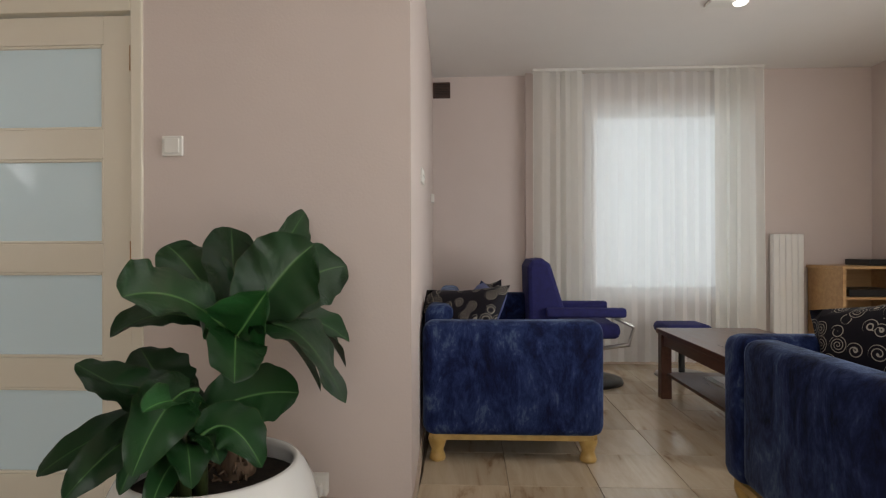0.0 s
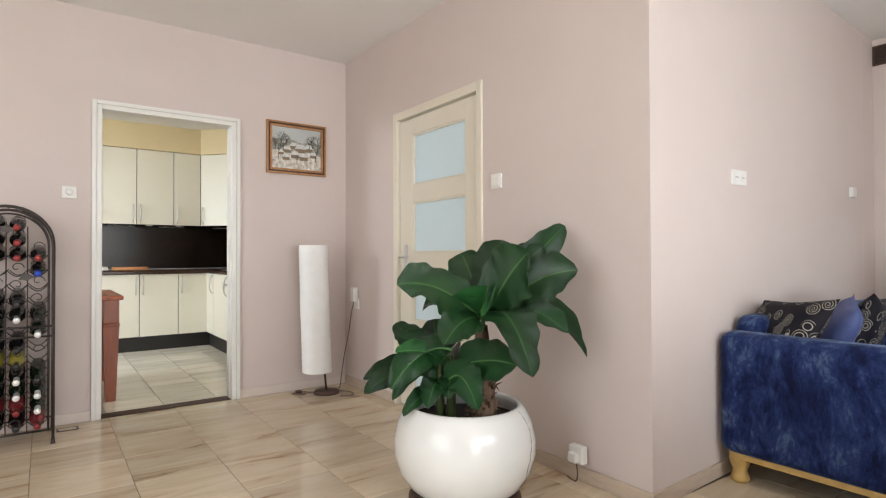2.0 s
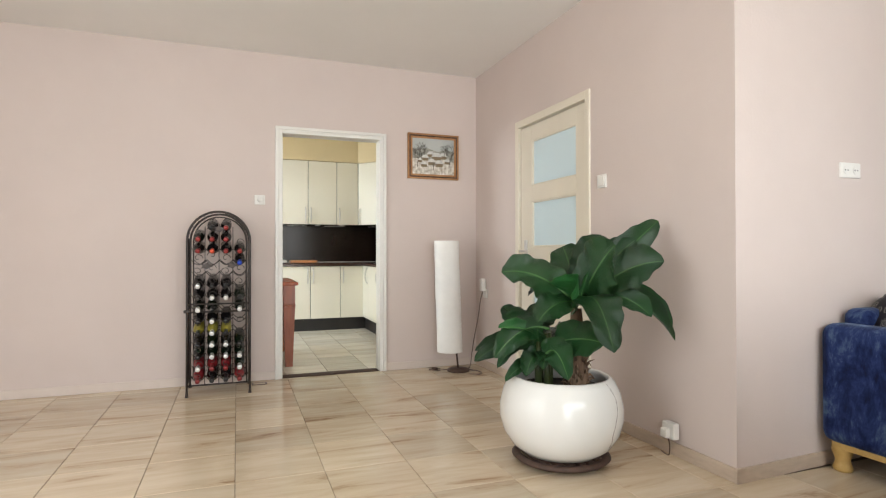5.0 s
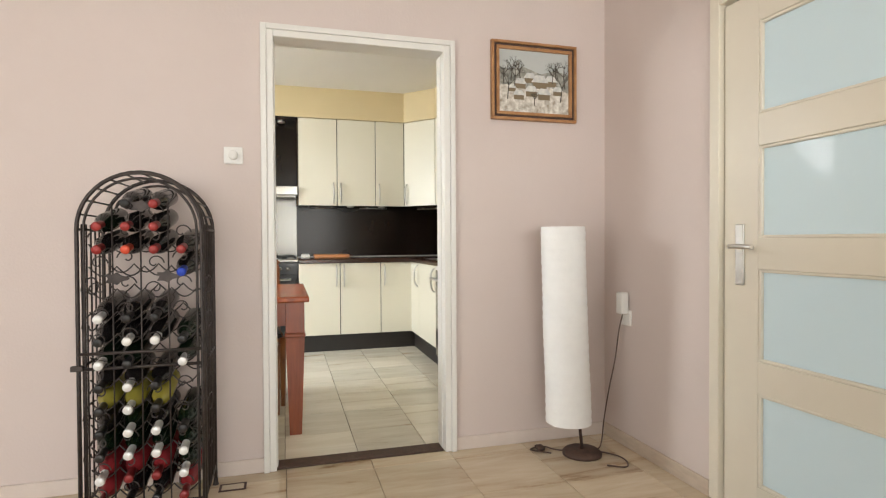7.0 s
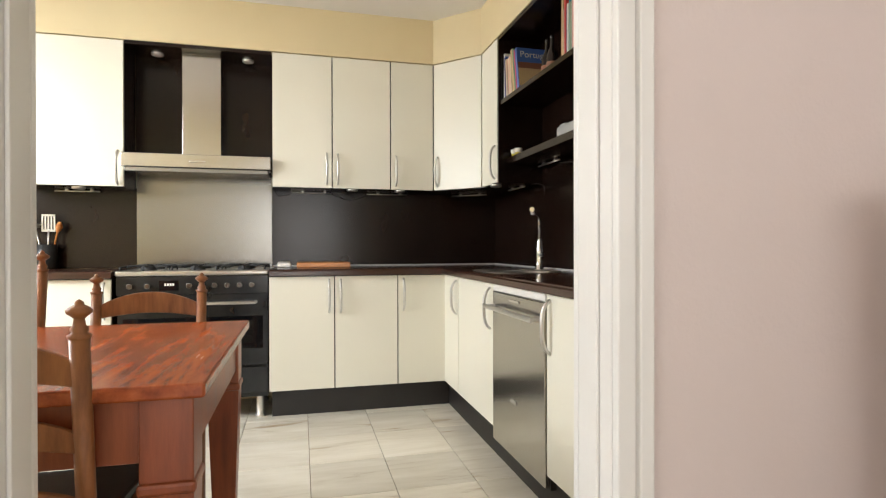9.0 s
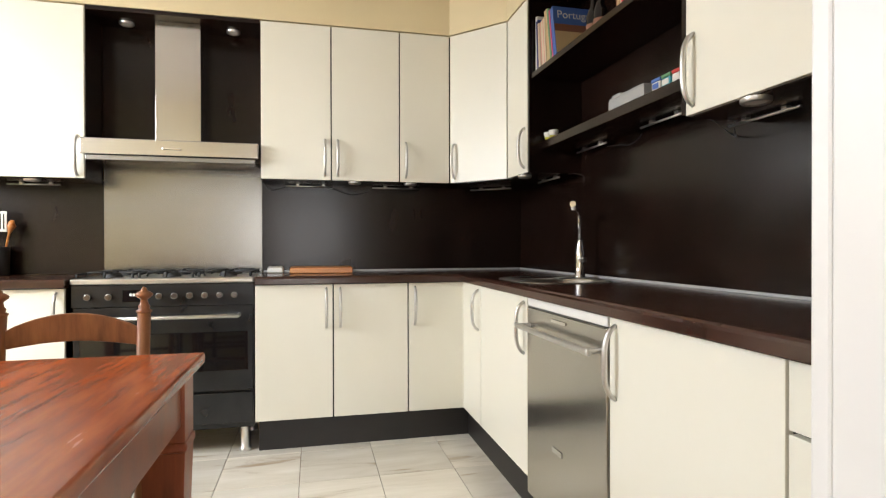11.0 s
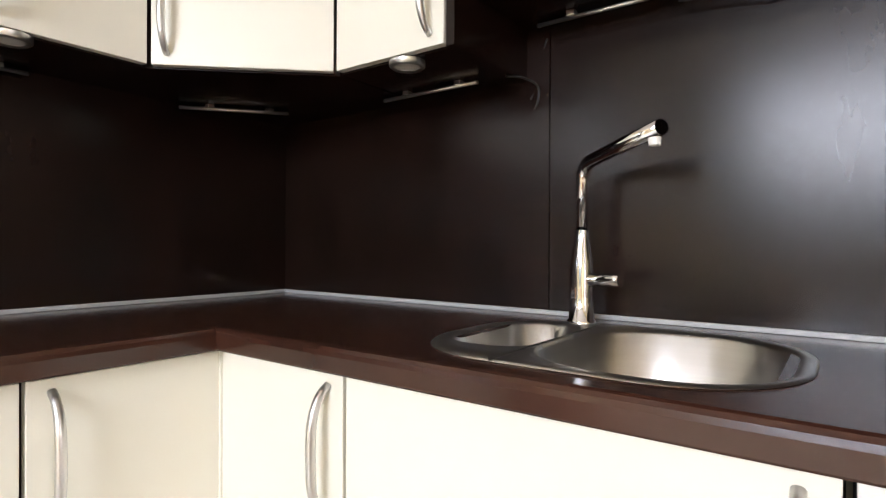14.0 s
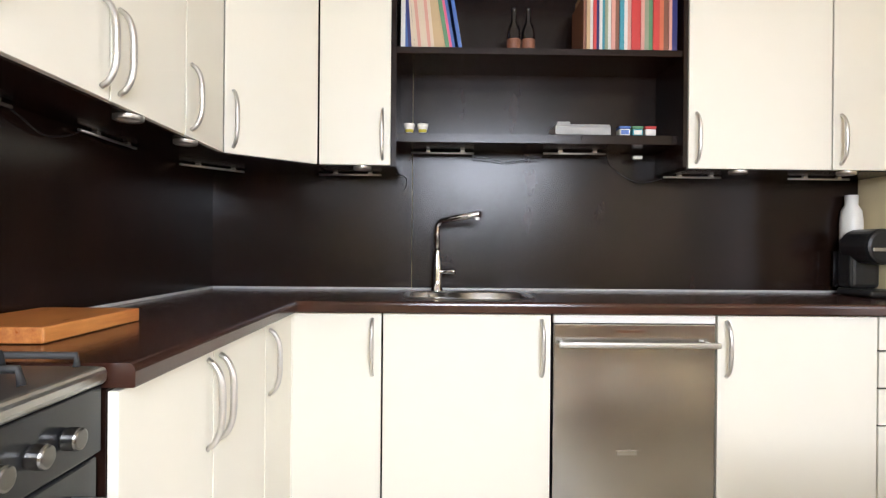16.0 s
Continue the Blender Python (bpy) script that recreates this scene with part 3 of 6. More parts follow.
def swirl_material():
    """Near-black cloth with pale spiral scrolls."""
    m, nt, b = principled("dark_scroll_cloth", (0.012, 0.010, 0.016), 0.7)
    soften(m, 0.2)
    v = coords(nt, (1, 1, 1))
    vo = node(nt, "ShaderNodeTexVoronoi", Scale=15.0)
    vo.inputs["Randomness"].default_value = 0.5
    nt.links.new(v, vo.inputs["Vector"])
    df = node(nt, "ShaderNodeVectorMath")
    df.operation = "SUBTRACT"
    nt.links.new(v, df.inputs[0])
    nt.links.new(vo.outputs["Position"], df.inputs[1])
    sp3 = nt.nodes.new("ShaderNodeSeparateXYZ")
    nt.links.new(df.outputs[0], sp3.inputs[0])

    def op(kind, a, c):
        n = node(nt, "ShaderNodeMath")
        n.operation = kind
        for k, q in enumerate((a, c)):
            if isinstance(q, (int, float)):
                n.inputs[k].default_value = q
            elif q is not None:
                nt.links.new(q, n.inputs[k])
        return n.outputs[0]

    turn = op("ARCTAN2", sp3.outputs[2], op("SUBTRACT", sp3.outputs[1], sp3.outputs[0]))
    wave = op("SINE", op("ADD", op("MULTIPLY", vo.outputs["Distance"], 40.0), turn), None)
    inside = op("LESS_THAN", vo.outputs["Distance"], 0.50)
    c = ramp(nt, op("MULTIPLY", wave, inside), [(0.0, (0.008, 0.007, 0.012)), (0.66, (0.008, 0.007, 0.013)), (0.80, (0.40, 0.37, 0.31))])
    nt.links.new(c, b.inputs["Base Color"])
    return m


SCROLL = swirl_material()
BLUE_CLOTH = mottled("slate_blue_cloth", (0.055, 0.075, 0.20), (0.08, 0.11, 0.27), 0.6, scale=8, grain=0.4, grain_scale=300)


def sofa(name, label, x0, x1, y0, y1, arm, back_h, arm_h, facing):
    """A boxy velvet sofa. facing '+x': back along x0, arms at y0 and y1; '-x': the back along x1."""
    s = thing(name, ((x0 + x1) / 2, (y0 + y1) / 2, 0), label, "sofa", group="blue velvet sofas")
    b0, b1 = (x0, x0 + 0.15) if facing == "+x" else (x1 - 0.2, x1)
    i0, i1 = (b1, x1) if facing == "+x" else (x0, b0)
    part("base", box((i0, y0 + arm, 0.15), (i1, y1 - arm, 0.32), 0.02, 3), VELVET, s, smooth=True)
    part("backrest", box((b0, y0 + arm * 0.98, 0.15), (b1, y1 - arm * 0.98, back_h), 0.05, 4), VELVET, s, smooth=True)
    for a0, a1, tilt in ((y0, y0 + arm, 1), (y1 - arm, y1, -1)):
        bm = box((x0, a0, 0.13), (x1, a1, arm_h), 0.055, 5)
        part("armrest", bm, VELVET, s, "wide flat velvet armrest", smooth=True)
    n = 2 if y1 - y0 < 1.9 else 3
    w = (y1 - y0 - 2 * arm) / n
    for k in range(n):
        part("seat_cushion", box((i0 + 0.005, y0 + arm + k * w + 0.004, 0.32), (i1 + (0.01 if facing == "+x" else -0.01) * 0, y0 + arm + (k + 1) * w - 0.004, 0.46), 0.04, 4), VELVET, s, smooth=True)
    part("base_rail", boxes(((x0 + 0.05, y0 + 0.03, 0.108), (x1 - 0.05, y0 + 0.05, 0.135)), ((x0 + 0.05, y1 - 0.05, 0.108), (x1 - 0.05, y1 - 0.03, 0.135)), ((x0 + 0.03, y0 + 0.05, 0.108), (x0 + 0.05, y1 - 0.05, 0.135)), ((x1 - 0.05, y0 + 0.05, 0.108), (x1 - 0.03, y1 - 0.05, 0.135)), bev=0.003), GOLD_WOOD, s, "thin gilded base rail")
    for xx in (x0 + 0.07, x1 - 0.07):
        for yy in (y0 + 0.07, y1 - 0.07):
            bm = lathe([(0.0, 0), (0.036, 0), (0.042, 0.012), (0.036, 0.03), (0.030, 0.05), (0.038, 0.075), (0.046, 0.095), (0.046, 0.113)], (xx, yy, 0), 16)
            part("foot", bm, GOLD_WOOD, s, "carved gilded foot")
    return s


sofa("sofa", "dark blue velvet sofa with gilded feet against the wall", 2.826, 3.70, 0.512, 2.45, 0.16, 0.75, 0.685, "+x")
sofa("sofa", "dark blue velvet two-seat sofa with its back to the room", 4.06, 4.94, -1.03, 0.13, 0.16, 0.70, 0.70, "+x")

for c, w, h, t, m, mat_, lab in (
    ((2.99, 0.77, 0.665), 0.56, 0.38, 0.15, pose(0, 0, 0, -32, -5, -36), SCROLL, "dark cushion with pale scrolls leaning on the sofa"),
    ((3.11, 1.08, 0.645), 0.40, 0.38, 0.15, pose(0, 0, 0, -26, 8, -70), BLUE_CLOTH, "slate blue cushion leaning on the sofa back"),
    ((3.14, 1.38, 0.65), 0.52, 0.38, 0.15, pose(0, 0, 0, -20, -6, -80), SCROLL, "dark cushion with pale scrolls leaning on the sofa"),
    ((4.46, -0.20, 0.66), 0.46, 0.40, 0.15, pose(0, 0, 0, -14, -14, -60), SCROLL, "dark cushion with pale scrolls on the sofa"),
):
    single("cushion", pillow(c, w, h, t, m), mat_, lab, "cushion", group="sofa cushions")

# armchair and stool far by the window
rc = thing("recliner_chair", (3.95, 2.25, 0), "blue recliner chair on a swivel base by the curtains", "armchair")
bk = prism([(3.50, 0.45), (3.68, 0.43), (3.76, 0.60), (3.66, 0.92), (3.60, 0.965), (3.52, 0.955), (3.49, 0.90)], "y", 2.0, 2.5, 0.03)
part("backrest", bk, PURPLE, rc, smooth=False)
part("seat", box((3.62, 2.0, 0.36), (4.18, 2.5, 0.48), 0.05, 4), PURPLE, rc, smooth=True)
for yy in (1.93, 2.50):
    part("armrest", box((3.62, yy, 0.53), (4.20, yy + 0.08, 0.60), 0.02, 3), PURPLE, rc, smooth=True)
    part("arm_support", tube([(4.12, yy + 0.04, 0.53), (4.26, yy + 0.04, 0.46), (4.22, yy + 0.04, 0.33), (4.0, yy + 0.04, 0.30)], 0.016, 8), NICKEL, rc, "pale curved arm support")
part("column", tube([(3.95, 2.25, 0.05), (3.95, 2.25, 0.36)], 0.03, 12), BLACK_PLASTIC, rc)
part("swivel_base", lathe([(0, 0.05), (0.05, 0.05), (0.29, 0.025), (0.30, 0.0), (0, 0)], (3.95, 2.25, 0), 28), BLACK_PLASTIC, rc)
ft = thing("footstool", (4.78, 2.45, 0), "blue padded footstool by the curtains", "footstool")
part("pad", box((4.60, 2.28, 0.34), (4.97, 2.62, 0.43), 0.04, 4), PURPLE, ft, smooth=True)
part("column", tube([(4.78, 2.45, 0.03), (4.78, 2.45, 0.34)], 0.025, 10), BLACK_PLASTIC, ft)
part("foot_ring", lathe([(0, 0.03), (0.2, 0.02), (0.21, 0), (0, 0)], (4.78, 2.45, 0), 24), NICKEL, ft)

# coffee table
ct = thing("coffee_table", (4.7, 1.5, 0), "brown wooden coffee table with a lower shelf", "table")
CX0, CX1, CY0, CY1 = 4.36, 5.05, 0.45, 1.80
part("tabletop", box((CX0, CY0, 0.445), (CX1, CY1, 0.48), 0.004), BROWN_WOOD, ct)
part("lower_shelf", box((CX0 + 0.05, CY0 + 0.05, 0.16), (CX1 - 0.05, CY1 - 0.05, 0.18), 0.003), BROWN_WOOD, ct)
part("apron", boxes(((CX0 + 0.08, CY1 - 0.045, 0.37), (CX1 - 0.08, CY1 - 0.025, 0.445)), ((CX0 + 0.08, CY0 + 0.025, 0.37), (CX1 - 0.08, CY0 + 0.045, 0.445)), ((CX0 + 0.025, CY0 + 0.08, 0.37), (CX0 + 0.045, CY1 - 0.08, 0.445)), ((CX1 - 0.045, CY0 + 0.08, 0.37), (CX1 - 0.025, CY1 - 0.08, 0.445))), BROWN_WOOD, ct)
for xx in (CX0 + 0.045, CX1 - 0.045):
    for yy in (CY0 + 0.045, CY1 - 0.045):
        part("leg", box((xx - 0.035, yy - 0.035, 0), (xx + 0.035, yy + 0.035, 0.444), 0.004), BROWN_WOOD, ct)
single("magazine", boxes(((4.60, 1.3, 0.181), (4.82, 1.6, 0.186)), ((4.63, 1.28, 0.187), (4.84, 1.57, 0.191))), PLASTIC, "pale magazines lying on the lower shelf", "magazine")

# open cabinet in the far corner
tvc = thing("tv_cabinet", (6.3, 2.6, 0), "pale oak open media cabinet in the corner", "cabinet")
part("top", box((6.02, 2.40, 0.865), (6.59, 2.88, 0.89), 0.003), PINE, tvc)
part("side", box((6.03, 2.41, 0), (6.055, 2.87, 0.864)), PINE, tvc)
part("side", box((6.56, 2.41, 0), (6.585, 2.87, 0.864)), PINE, tvc)
part("back", box((6.056, 2.855, 0.05), (6.559, 2.87, 0.864)), PINE, tvc)
for zz in (0.06, 0.34, 0.62):
    part("shelf", box((6.056, 2.42, zz), (6.559, 2.854, zz + 0.02)), PINE, tvc)
single("media_player", box((6.12, 2.47, 0.641), (6.52, 2.8, 0.70), 0.004), BLACK_PLASTIC, "black media player on the cabinet shelf", "media player")
single("media_player", box((6.10, 2.47, 0.361), (6.52, 2.8, 0.44), 0.004), BLACK_PLASTIC, "black amplifier on the lower cabinet shelf", "media player")
single("media_player", box((6.30, 2.50, 0.891), (6.55, 2.8, 0.94), 0.004), BLACK_PLASTIC, "flat black receiver on the media cabinet", "media player")
# radiator
rd = thing("radiator", (5.75, 2.86, 0.15), "white column radiator beside the curtain", "radiator")
for k in range(5):
    xx = 5.70 + 0.052 * k
    part("column", box((xx, 2.80, 0.16), (xx + 0.0515, 2.87, 1.16), 0.008, 3), WHITE, rd)
part("pipe", tube([(5.72, 2.83, 0), (5.72, 2.83, 0.2)], 0.009, 8), WHITE, rd)

# curtains to the ceiling


def curtain(x0, x1, y, amp, waves, z0, z1, seed, name, material, label):
    bm = bmesh.new()
    nx, nz = int((x1 - x0) * 120), 10
    rows = []
    for j in range(nz + 1):
        v = j / nz
        row = []
        for i in range(nx + 1):
            u = i / nx
            ph = 2 * math.pi * waves * u + 0.9 * math.sin(7.3 * u + seed) + 0.25 * math.sin(3 * v + 5 * u)
            a = amp * (0.55 + 0.45 * (1 - v)) * (0.75 + 0.25 * math.sin(11 * u + seed))
            row.append(bm.verts.new((x0 + (x1 - x0) * u + 0.006 * math.sin(ph * 2), y + a * math.sin(ph), z0 + (z1 - z0) * v)))
        rows.append(row)
    for a, b in zip(rows, rows[1:]):
        for i in range(nx):
            f = bm.faces.new((a[i], a[i + 1], b[i + 1], b[i]))
            f.smooth = True
    return single(name, bm, material, label, "curtain", group="curtains at the window")


curtain(3.85, 5.50, 2.84, 0.026, 15, 0.03, 2.60, 1.0, "net_curtain", SHEER, "white sheer net curtain hanging before the window")
curtain(3.62, 4.05, 2.785, 0.034, 4, 0.02, 2.61, 2.0, "curtain", DRAPE, "cream curtain drawn aside, hanging to the floor")
curtain(5.20, 5.62, 2.785, 0.034, 4, 0.02, 2.61, 4.0, "curtain", DRAPE, "cream curtain drawn aside, hanging to the floor")
single("curtain_rail", box((3.62, 2.77, 2.605), (5.62, 2.86, 2.628), 0.003), WHITE, "white curtain rail under the ceiling", "curtain rail")

# wall vent
vt = thing("wall_vent", (2.79, 2.97, 2.44), "brown slatted wall vent under the ceiling", "vent")
VX = 2.725
part("frame", boxes(((VX, 2.966, 2.435), (VX + 0.16, 2.979, 2.45)), ((VX, 2.966, 2.565), (VX + 0.16, 2.979, 2.58)), ((VX, 2.966, 2.45), (VX + 0.015, 2.979, 2.565)), ((VX + 0.145, 2.966, 2.45), (VX + 0.16, 2.979, 2.565))), RUST, vt)
part("backing", box((VX + 0.015, 2.975, 2.45), (VX + 0.145, 2.979, 2.565)), BLACK, vt)
for k in range(7):
    part("slat", box((VX + 0.016, 2.968, 2.454 + k * 0.016), (VX + 0.144, 2.975, 2.462 + k * 0.016)), RUST, vt)

# switches and sockets


def rocker(name, x, y, z, face, label, w=0.085, h=0.08, sockets=0, group="wall switches"):
    t = thing(name, (x, y, z), label, "switch" if not sockets else "socket", group=group)
    d = 0.012
    if face == "-y":
        part("plate", box((x - w / 2, y - d, z - h / 2), (x + w / 2, y, z + h / 2), 0.004), PLASTIC, t)
        if not sockets:
            part("rocker", box((x - w * 0.36, y - d - 0.005, z - h * 0.36), (x + w * 0.36, y - d, z + h * 0.36), 0.003), PLASTIC, t)
    else:
        part("plate", box((x, y - w / 2, z - h / 2), (x + d, y + w / 2, z + h / 2), 0.004), PLASTIC, t)
        if not sockets:
            part("rocker", box((x + d, y - w * 0.36, z - h * 0.36), (x + d + 0.005, y + w * 0.36, z + h * 0.36), 0.003), PLASTIC, t)
        for k in range(sockets):
            yy = y + (k - (sockets - 1) / 2) * 0.07
            bm = prism([(yy + 0.021 * math.cos(a * math.pi / 10), z + 0.021 * math.sin(a * math.pi / 10)) for a in range(20)], "x", x + d, x + d + 0.003)
            ins = part("socket_insert", bm, PLASTIC, t)
            holes = bmesh.new()
            for s in (-1, 1):
                bm_box(holes, (x + d + 0.003, yy + s * 0.0095 - 0.003, z - 0.003), (x + d + 0.0035, yy + s * 0.0095 + 0.003, z + 0.003))
            part("pin_hole", holes, BLACK, ins)
    return t


rocker("light_switch", 1.884, 0, 1.446, "-y", "cream double light switch on the pink wall beside the door")
dim = thing("dimmer_switch", (0, -1.894, 1.444), "white rotary dimmer switch beside the kitchen opening", "switch", group="wall switches")
part("plate", box((0, -1.935, 1.405), (0.012, -1.853, 1.482), 0.006), PLASTIC, dim)
part("knob", lathe([(0.021, 0), (0.020, 0.014), (0.016, 0.018), (0, 0.018)], (0, 0, 0), 24), PLASTIC, dim)
for o in dim.children:
    if o.name.startswith("knob"):
        o.matrix_basis = Matrix.Translation((0.012, 0, 0)) @ pose(0, 0, 0, 0, 90, 0) @ Matrix.Translation(Vector(dim.location))
rocker("wall_socket", 2.803, 0.775, 1.42, "+x", "white double wall socket above the sofa", 0.145, 0.075, 2, "wall sockets")
th = thing("thermostat", (2.745, 2.46, 1.46), "small white room thermostat on the wall", "thermostat")
part("case", box((2.735, 2.425, 1.425), (2.765, 2.495, 1.495), 0.006), PLASTIC, th)

# ceiling lamp plate, smoke alarm, spots
single("smoke_alarm", lathe([(0.0, -0.035), (0.045, -0.035), (0.055, -0.025), (0.06, 0.0)], (1.29, -1.76, H), 28), PLASTIC, "round white smoke alarm on the ceiling", "smoke alarm")
sp = thing("ceiling_spot", (4.80, 1.50, H), "small square ceiling spot lamp, lit", "ceiling lamp")
part("plate", box((4.60, 1.46, H - 0.02), (4.86, 1.56, H), 0.004), WHITE, sp)
part("lens", lathe([(0.0, -0.035), (0.035, -0.03), (0.045, -0.02)], (4.80, 1.49, H), 20), BULB, sp, "glowing lamp")

# painting
pt = thing("painting", (0.012, -0.422, 1.675), "winter village painting in a gilt wooden frame", "painting")
P0, P1, Q0, Q1 = -0.662, -0.184, 1.674, 2.076
for t0, t1, dep, mt in ((0.0, 0.014, 0.028, BRASS), (0.014, 0.026, 0.020, RUST), (0.026, 0.042, 0.026, BRASS)):
    bm = bmesh.new()
    for lo, hi in (((0.002, P0 + t0, Q0 + t0), (dep, P1 - t0, Q0 + t1)), ((0.002, P0 + t0, Q1 - t1), (dep, P1 - t0, Q1 - t0)), ((0.002, P0 + t0, Q0 + t1), (dep, P0 + t1, Q1 - t1)), ((0.002, P1 - t1, Q0 + t1), (dep, P1 - t0, Q1 - t1))):
        bm_box(bm, lo, hi, 0.002)
    part("frame", bm, mt, pt)
SKY_C, SNOW, HILL, TREE_C, HOUSE = plain("painted_grey_sky", (0.50, 0.52, 0.50), 0.7), mottled("painted_snow", (0.30, 0.25, 0.18), (0.86, 0.83, 0.76), 0.7, scale=34), mottled("painted_hills", (0.12, 0.13, 0.11), (0.50, 0.48, 0.42), 0.7, scale=34), plain("painted_trees", (0.12, 0.10, 0.08), 0.8), plain("painted_walls", (0.22, 0.165, 0.10), 0.7)
a0, a1, c0, c1 = P0 + 0.042, P1 - 0.042, Q0 + 0.042, Q1 - 0.042
part("canvas", box((0.003, a0, c0), (0.012, a1, c1)), SKY_C, pt, "grey winter sky")


def pu(u, v):
    return (a0 + (a1 - a0) * u, c0 + (c1 - c0) * v)


part("painted_hill", prism([pu(0, 0.3), pu(1, 0.3), pu(1, 0.66), pu(0.8, 0.72), pu(0.6, 0.64), pu(0.35, 0.74), pu(0.15, 0.68), pu(0, 0.72)], "x", 0.0125, 0.0132), HILL, pt)
part("painted_snow", prism([pu(0, 0), pu(1, 0), pu(1, 0.36), pu(0.7, 0.44), pu(0.4, 0.38), pu(0.2, 0.46), pu(0, 0.42)], "x", 0.0135, 0.0142), SNOW, pt)
ROOF = mottled("painted_snow_roof", (0.45, 0.46, 0.46), (0.74, 0.72, 0.66), 0.7, scale=30)
rng = random.Random(4)
for u, v, w in ((0.30, 0.40, 0.15), (0.44, 0.50, 0.15), (0.58, 0.42, 0.20), (0.74, 0.46, 0.16), (0.64, 0.24, 0.17), (0.46, 0.28, 0.16), (0.84, 0.32, 0.13), (0.28, 0.22, 0.14), (0.18, 0.34, 0.11)):
    depth = 0.0146 + rng.random() * 0.0002
    for nm, shape, mt, dx in (("painted_house", ((-0.5, -0.1), (0.5, -0.1), (0.5, 0.5), (0.3, 0.95), (-0.3, 0.95), (-0.5, 0.5)), HOUSE, 0.0), ("painted_roof", ((-0.62, 0.42), (0.62, 0.42), (0.30, 1.0), (-0.30, 1.0)), ROOF, 0.0004)):
        part(nm, prism([pu(u + p * w, v + q * w) for p, q in shape], "x", depth + dx, depth + dx + 0.0003), mt, pt)
for u, v, s_ in ((0.12, 0.2, 0.55), (0.22, 0.42, 0.38), (0.88, 0.2, 0.6), (0.76, 0.5, 0.3), (0.07, 0.45, 0.35), (0.5, 0.12, 0.25), (0.95, 0.42, 0.5), (0.30, 0.55, 0.3), (0.82, 0.55, 0.36), (0.17, 0.5, 0.45)):
    tr = bmesh.new()

    def twig(p, ang, ln, dep):
        q = (p[0] + math.cos(ang) * ln, p[1] + math.sin(ang) * ln)
        A, Bq = pu(*p), pu(*q)
        bm_tube(tr, [(0.0152, *A), (0.0152, *Bq)], 0.0004 + 0.0007 * dep, 4)
        if dep > 0:
            for k in (-1, 0, 1):
                twig(q, ang + k * 0.55 + rng.uniform(-0.2, 0.2), ln * rng.uniform(0.5, 0.72), dep - 1)
    twig((u, v), math.pi / 2 + rng.uniform(-0.15, 0.15), s_ * 0.4, 3)
    part("painted_tree", tr, TREE_C, pt)

# floor lamp: tall paper shade on a dark foot
fl = thing("floor_lamp", (0.24, -0.29, 0), "tall white paper floor lamp on a dark round foot", "lamp")
part("foot", lathe([(0, 0.028), (0.02, 0.028), (0.085, 0.022), (0.095, 0.012), (0.095, 0.0), (0, 0)], (0.235, -0.275, 0), 32), RUST, fl, "dark round metal foot")
part("pole", tube([(0.235, -0.275, 0.02), (0.245, -0.31, 0.30)], 0.008, 10), RUST, fl)
prof, nseg, rings = [], 26, 60
bm = bmesh.new()
rr = []
for j in range(rings + 1):
    v = j / rings
    z = 0.175 + 0.945 * v
    cx, cy = 0.255 + 0.004 * v, -0.360 - 0.033 * v
    row = []
    for i in range(nseg):
        a = 2 * math.pi * i / nseg
        r = 0.108 - 0.003 * v + 0.0016 * math.sin(j * 2.2) + 0.0035 * noise.noise(Vector((math.cos(a) * 2, math.sin(a) * 2, z * 4)))
        row.append(bm.verts.new((cx + r * math.cos(a), cy + r * math.sin(a), z)))
    rr.append(row)
for a, b in zip(rr, rr[1:]):
    for i in range(nseg):
        f = bm.faces.new((a[i], a[(i + 1) % nseg], b[(i + 1) % nseg], b[i]))
        f.smooth = True
part("shade", bm, PAPER, fl, "creased white paper shade")
cb = [(0.235, -0.26, 0.012), (0.22, -0.19, 0.006), (0.205, -0.15, 0.03), (0.20, -0.13, 0.15), (0.205, -0.105, 0.30), (0.22, -0.08, 0.45), (0.222, -0.058, 0.60), (0.217, -0.036, 0.67), (0.215, -0.03, 0.70)]


def smooth_path(pts, k=6):
    P = [Vector(p) for p in pts]
    out = []
    for i in range(len(P) - 1):
        p0, p1, p2, p3 = P[max(i - 1, 0)], P[i], P[i + 1], P[min(i + 2, len(P) - 1)]
        for j in range(k):
            t = j / k
            out.append(0.5 * ((2 * p1) + (p2 - p0) * t + (2 * p0 - 5 * p1 + 4 * p2 - p3) * t * t + (3 * p1 - p0 - 3 * p2 + p3) * t ** 3))
    return out + [P[-1]]


part("cord", tube(smooth_path(cb), 0.0035, 6), CABLE, fl, "brown lamp cord")
part("cord", tube(smooth_path([(0.19, -0.42, 0.005), (0.12, -0.50, 0.005), (0.10, -0.42, 0.005), (0.17, -0.36, 0.005), (0.24, -0.20, 0.008), (0.34, -0.12, 0.005), (0.44, -0.16, 0.005), (0.40, -0.24, 0.005)]), 0.0035, 6), CABLE, fl, "brown lamp cord")
part("foot_switch", box((0.10, -0.47, 0.0), (0.15, -0.43, 0.022), 0.008, 3), RUST, fl, "brown foot switch")
ws = thing("wall_socket", (0.21, 0, 0.71), "white wall socket with a plug near the corner", "socket", group="wall sockets")
part("plate", box((0.17, -0.012, 0.62), (0.25, 0, 0.70), 0.004), PLASTIC, ws)
part("plug", box((0.18, -0.05, 0.68), (0.235, -0.008, 0.79), 0.008, 3), PLASTIC, ws, "white plug adapter")
ls = thing("wall_socket", (2.47, 0, 0.1), "white socket box on the skirting behind the plant", "socket", group="wall sockets")
